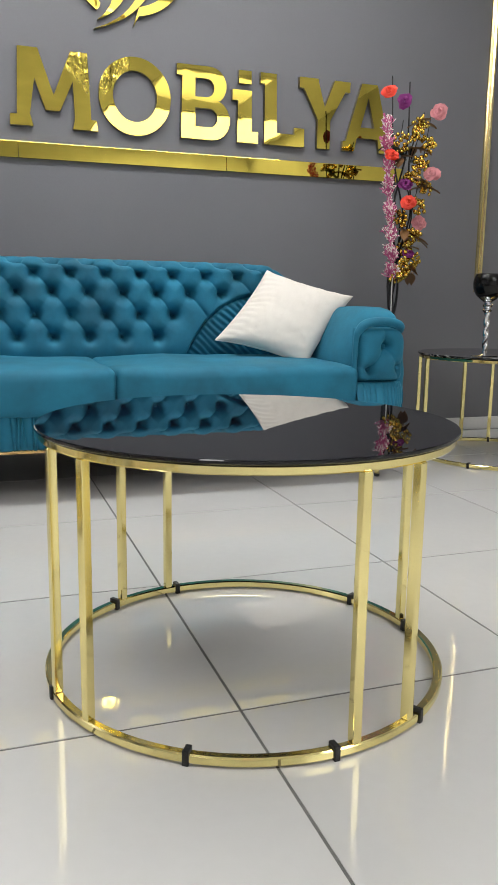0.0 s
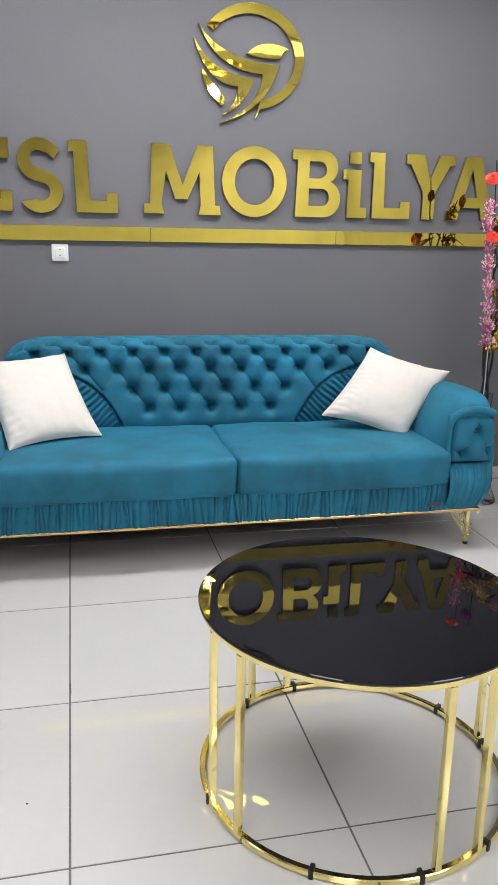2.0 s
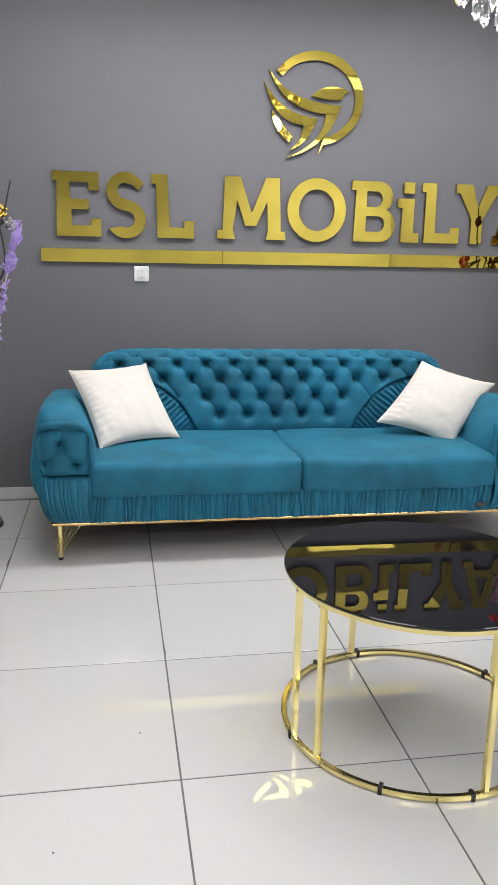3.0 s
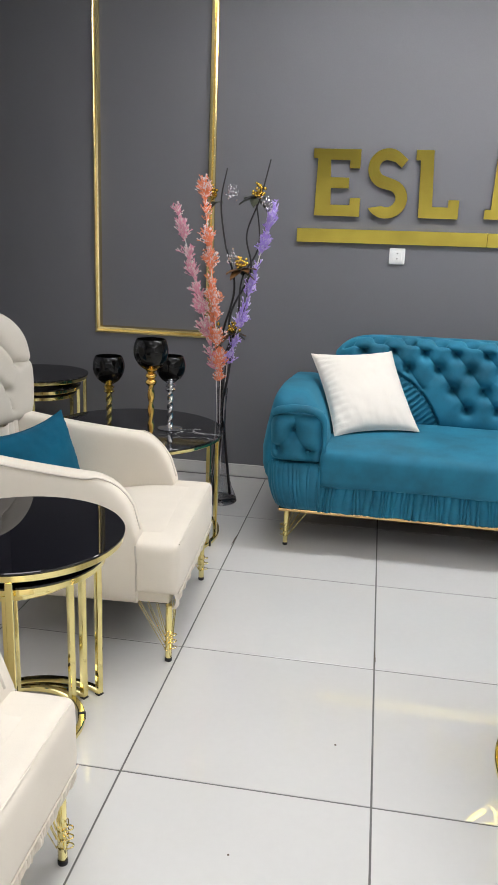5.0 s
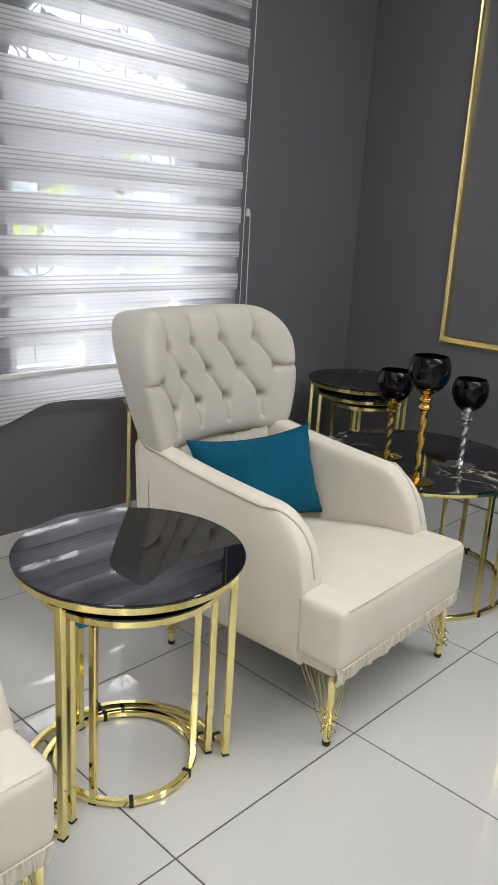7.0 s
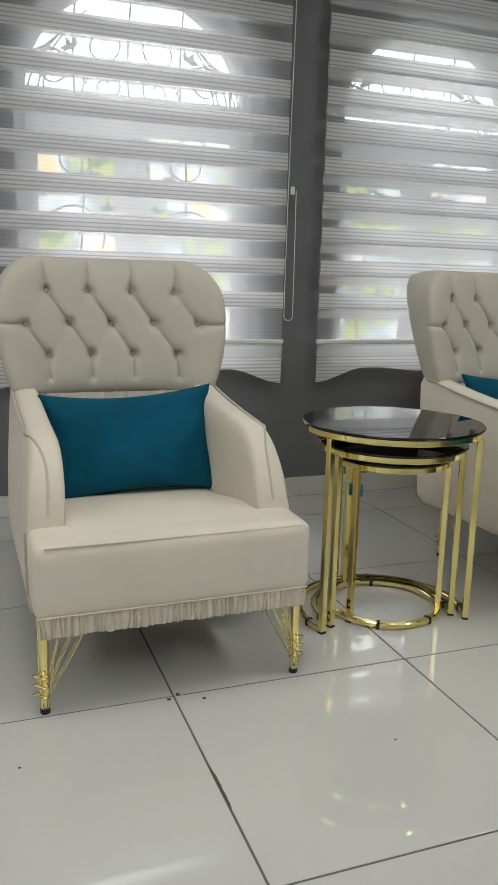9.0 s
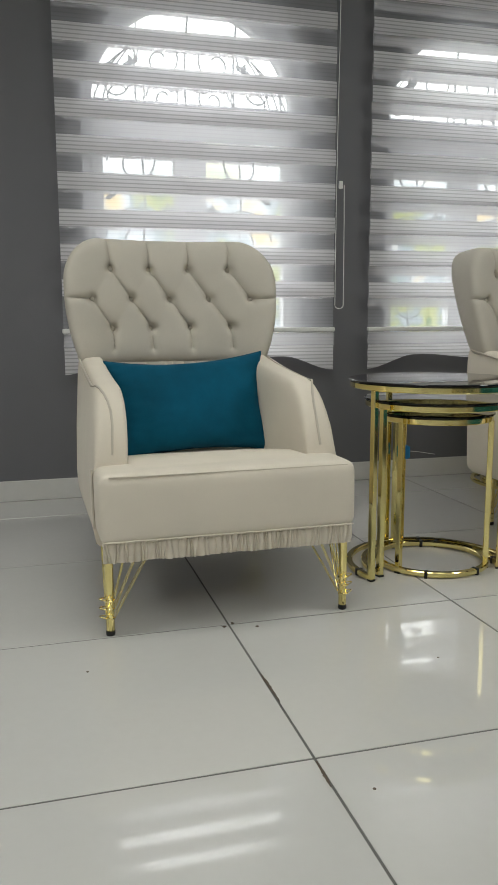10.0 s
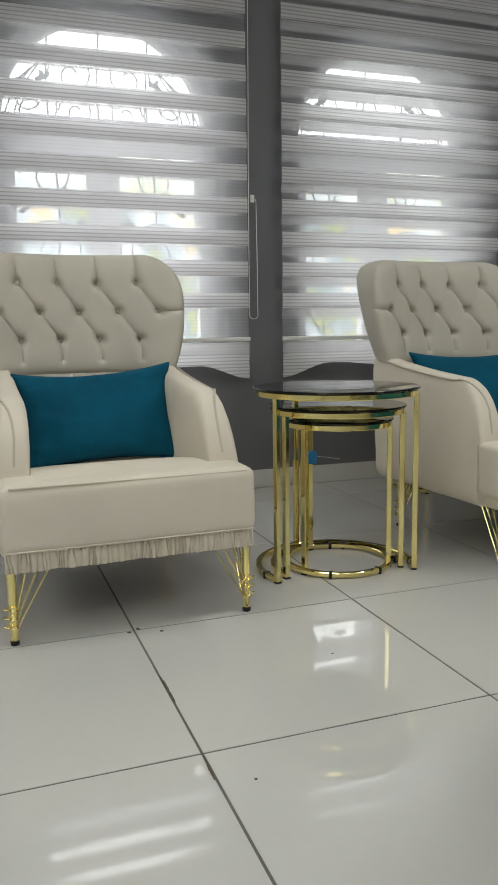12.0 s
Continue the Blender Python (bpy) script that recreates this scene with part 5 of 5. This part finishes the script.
leaves(fl, (0.1, 0, 1.37), 4, 0.07, LEAF_DARK, 42)
leaves(fl, (0.05, 0, 1.0), 5, 0.08, LEAF_DARK, 43)
leaves(fl, (0.1, -0.01, 1.36), 5, 0.1, LEAF, 2)
leaves(fl, (0.04, 0, 0.99), 5, 0.1, LEAF, 3)

floor_vase(2.31, 3.93, "tall smoked glass floor vase with spreading foot behind the sofa arm")
fr = thing("dried_flowers", pose(2.285, 3.93, 0.03), "tall red, purple and rose cloth flowers with gold berries", "flowers", "flower arrangements")
plume(fr, (-0.02, -0.03, 0.95), (-0.12, -0.07, 1.76), 0.04, MAGENTA, BLUSH, 5)
twig(fr, [(0, 0, 0.02), (0.02, 0, 0.5), (-0.03, 0, 0.95), (0.05, 0, 1.25), (-0.03, 0, 1.6), (-0.06, 0, 2.02)])
twig(fr, [(0.01, 0, 0.02), (-0.02, 0, 0.5), (0.04, 0.01, 0.9), (-0.02, 0, 1.3), (0.05, 0, 1.65), (0.05, 0, 2.0)])
twig(fr, [(-0.01, 0, 0.02), (0.03, 0, 0.55), (0.0, 0, 0.95), (0.09, 0, 1.3), (0.07, 0, 1.6), (0.15, 0, 1.85)])
twig(fr, [(0, 0.01, 0.02), (-0.02, 0.01, 0.6), (0.03, 0, 1.0), (0.07, 0, 1.2), (0.13, 0, 1.45), (0.2, 0, 1.88)], 0.005)
for _c, _mt, _r, _sd in (((-0.12, -0.08, 1.91), RED, 0.05, 1), ((-0.09, -0.08, 1.59), RED, 0.05, 2), ((0.03, -0.08, 1.35), RED, 0.05, 3), ((-0.01, -0.06, 1.88), VIOLET, 0.045, 4),
                         ((0.02, -0.05, 1.45), VIOLET, 0.045, 5), ((0.06, -0.05, 1.08), VIOLET, 0.042, 6), ((0.22, -0.04, 1.85), ROSE, 0.052, 7), ((0.18, -0.06, 1.51), ROSE, 0.055, 8), ((0.12, -0.05, 1.25), ROSE, 0.045, 9)):
    blossom(fr, _c, _r * 0.88, _mt, _sd)
for _c, _sd in (((0.1, -0.02, 1.74), 1), ((0.0, -0.03, 1.68), 2), ((0.13, -0.02, 1.58), 3), ((0.12, -0.03, 1.35), 4), ((0.03, -0.02, 1.28), 5), ((0.1, -0.02, 1.05), 6), ((0.01, -0.03, 0.97), 7)):
    berries(fr, _c, 0.055, 34, BERRY_GOLD, _sd + 20, 0.011)
for _c, _sd in (((0.0, -0.02, 1.6), 1), ((0.08, -0.02, 1.66), 2), ((0.05, -0.02, 1.22), 3), ((0.1, -0.02, 0.98), 4)):
    leaves(fr, _c, 4, 0.1, LEAF, _sd + 9)
for _c, _sd in (((0.16, -0.04, 1.68), 1), ((0.07, -0.05, 1.5), 2), ((0.16, -0.03, 1.45), 3), ((0.09, -0.05, 1.18), 4), ((0.05, -0.04, 1.12), 5), ((0.12, -0.03, 1.79), 6), ((0.04, -0.05, 1.02), 7)):
    berries(fr, _c, 0.05, 30, BERRY_GOLD, _sd + 40, 0.011)
    leaves(fr, _c, 3, 0.085, LEAF, _sd + 50)
twig(fr, [(0.012, 0.008, 0.02), (-0.012, 0, 0.5), (0.02, 0.01, 0.98), (0.1, 0, 1.28), (0.06, 0, 1.5), (0.12, 0, 1.72)], 0.006)
twig(fr, [(-0.012, 0.006, 0.02), (0.014, 0, 0.5), (-0.01, 0.01, 0.9), (0.03, 0, 1.2), (-0.02, 0, 1.45), (0.02, 0, 1.8)], 0.006)
leaves(fr, (-0.03, 0, 1.66), 4, 0.09, LEAF_DARK, 31)
leaves(fr, (0.15, 0, 1.6), 3, 0.08, LEAF_DARK, 32)


# ---- chandeliers ----
def chandelier(x, y, label):
    ob = thing("chandelier", pose(x, y, 0), label, "chandelier", "chandeliers")
    part("canopy", Geo().lathe([(0.0, ZC - 0.03), (0.07, ZC - 0.03), (0.08, ZC - 0.002), (0.0, ZC - 0.001)], 32), GOLD, ob)
    part("hanging_rod", Geo().tube([(0, 0, 2.98), (0, 0, ZC - 0.02)], 0.009, 8), GOLD, ob)
    part("hoop", Geo().arc_bar((0, 0), 0.24, 0, 360, 0.012, 0.03, 2.96), GOLD, ob)
    for k in range(3):
        a = radians(60 * k)
        part("spoke", Geo().tube([(0.24 * math.cos(a), 0.24 * math.sin(a), 2.975), (-0.24 * math.cos(a), -0.24 * math.sin(a), 2.975)], 0.006, 6), GOLD, ob)
    for ring, (n, r, z) in enumerate(((22, 0.24, 2.63), (16, 0.17, 2.53), (9, 0.09, 2.46))):
        for k in range(n):
            a = 2 * math.pi * k / n + ring
            cx, cy = r * math.cos(a), r * math.sin(a)
            zz = z + 0.02 * math.sin(k * 2.3)
            prof = [(0.003, 0.0), (0.017, 0.018), (0.021, 0.045), (0.012, 0.11), (0.002, 0.15)]
            part("crystal_drop", Geo().lathe(prof, 8, (cx, cy, zz)).tube([(cx, cy, zz + 0.15), (cx, cy, 2.965)], 0.0012, 4), CRYSTAL, ob, angle=20)
    return ob


chandelier(1.03, 2.2, "crystal drop chandelier with a gold hoop under the ceiling")

# bodies of the added ceiling panels, all out of view
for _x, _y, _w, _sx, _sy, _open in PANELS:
    panel = thing("ceiling_light", pose(_x, _y, ZC), "large flat white panel light in a thin frame, out of view, added to light the room", "ceiling light", "ceiling lights")
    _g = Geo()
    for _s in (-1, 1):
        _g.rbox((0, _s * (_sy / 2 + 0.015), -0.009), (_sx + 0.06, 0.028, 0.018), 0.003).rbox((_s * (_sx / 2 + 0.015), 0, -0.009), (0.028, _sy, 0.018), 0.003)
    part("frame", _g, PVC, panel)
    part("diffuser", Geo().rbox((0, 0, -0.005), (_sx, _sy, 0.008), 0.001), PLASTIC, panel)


# ---- floor tiles, last ----
_full = None
_gap = 0.006
i0, i1 = math.floor((XW - GX) / T), math.ceil((XE - GX) / T)
j0, j1 = math.floor((YS - GY) / T), math.ceil((YN - GY) / T)
for _i in range(i0, i1):
    for _j in range(j0, j1):
        xa, xb = max(XW + 0.013, GX + _i * T + _gap / 2), min(XE - 0.013, GX + (_i + 1) * T - _gap / 2)
        ya, yb = max(YS + 0.003, GY + _j * T + _gap / 2), min(YN - 0.013, GY + (_j + 1) * T - _gap / 2)
        if xb - xa < 0.02 or yb - ya < 0.02:
            continue
        whole = xb - xa > T - 0.01 and yb - ya > T - 0.01
        if whole and _full:
            me = _full
        else:
            me = mesh_of("tile", Geo().rbox((0, 0, -0.005), (xb - xa, yb - ya, 0.01), 0.0012), TILE)
            if whole:
                _full = me
        tile = new("tile", me)
        tile.location = ((xa + xb) / 2, (ya + yb) / 2, 0.0006 * noise.noise(Vector((_i * 3.3, _j * 5.1, 0))))
        tile.parent = floor

# chipped, dirty joint edges and specks on the floor
for _x, _y, _l, _w, _a in ((-0.56, 0.609, 0.17, 0.009, 1), (-0.17, 0.604, 0.1, 0.011, -3), (-0.985, 0.62, 0.018, 0.014, 20), (-0.23, 2.2, 0.1, 0.008, 92), (-0.985, 3.25, 0.16, 0.009, 88)):
    rng = random.Random(int(_x * 1000))
    n = 16
    g = Geo()
    up = [(-_l / 2 + _l * k / n, _w / 2 * math.sin(math.pi * k / n) ** 0.6 * rng.uniform(0.5, 1.1), 0.0012) for k in range(n + 1)]
    dn = [(x, -y * rng.uniform(0.4, 1.0), z) for x, y, z in up]
    g.grid([up, dn])
    g.grid([[(x, y, z - 0.002) for x, y, z in up], [(x, y, z - 0.002) for x, y, z in dn]])
    ob = tagged(part("joint_chip", g, DIRT, None), "brown chipped edge of a floor joint", "chip", "floor chips")
    ob.matrix_basis = pose(_x, _y, 0.0006, 0, 0, _a)
for _x, _y, _s in ((-0.771, 0.175, 0.004), (-0.941, 0.686, 0.006), (-0.098, 0.683, 0.004), (-0.965, 0.59, 0.007), (-0.35, 1.62, 0.004), (-0.6, 1.1, 0.0035)):
    g = Geo().ball((0, 0, 0), _s, 8, 0.25)
    ob = tagged(part("dirt_speck", g, DIRT, None), "small dark speck of dirt on a tile", "speck", "floor specks")
    ob.matrix_basis = pose(_x, _y, _s * 0.24)
zip_pull = part("zip_pull", Geo().rbox((0, 0, 0), (0.006, 0.008, 0.028), 0.002), SILVER, None)
tagged(zip_pull, "small silver zip pull at the cushion corner", "zip")
zip_pull.matrix_basis = pose(-1.565, 0.922, 0.462, 0, 12, 0)
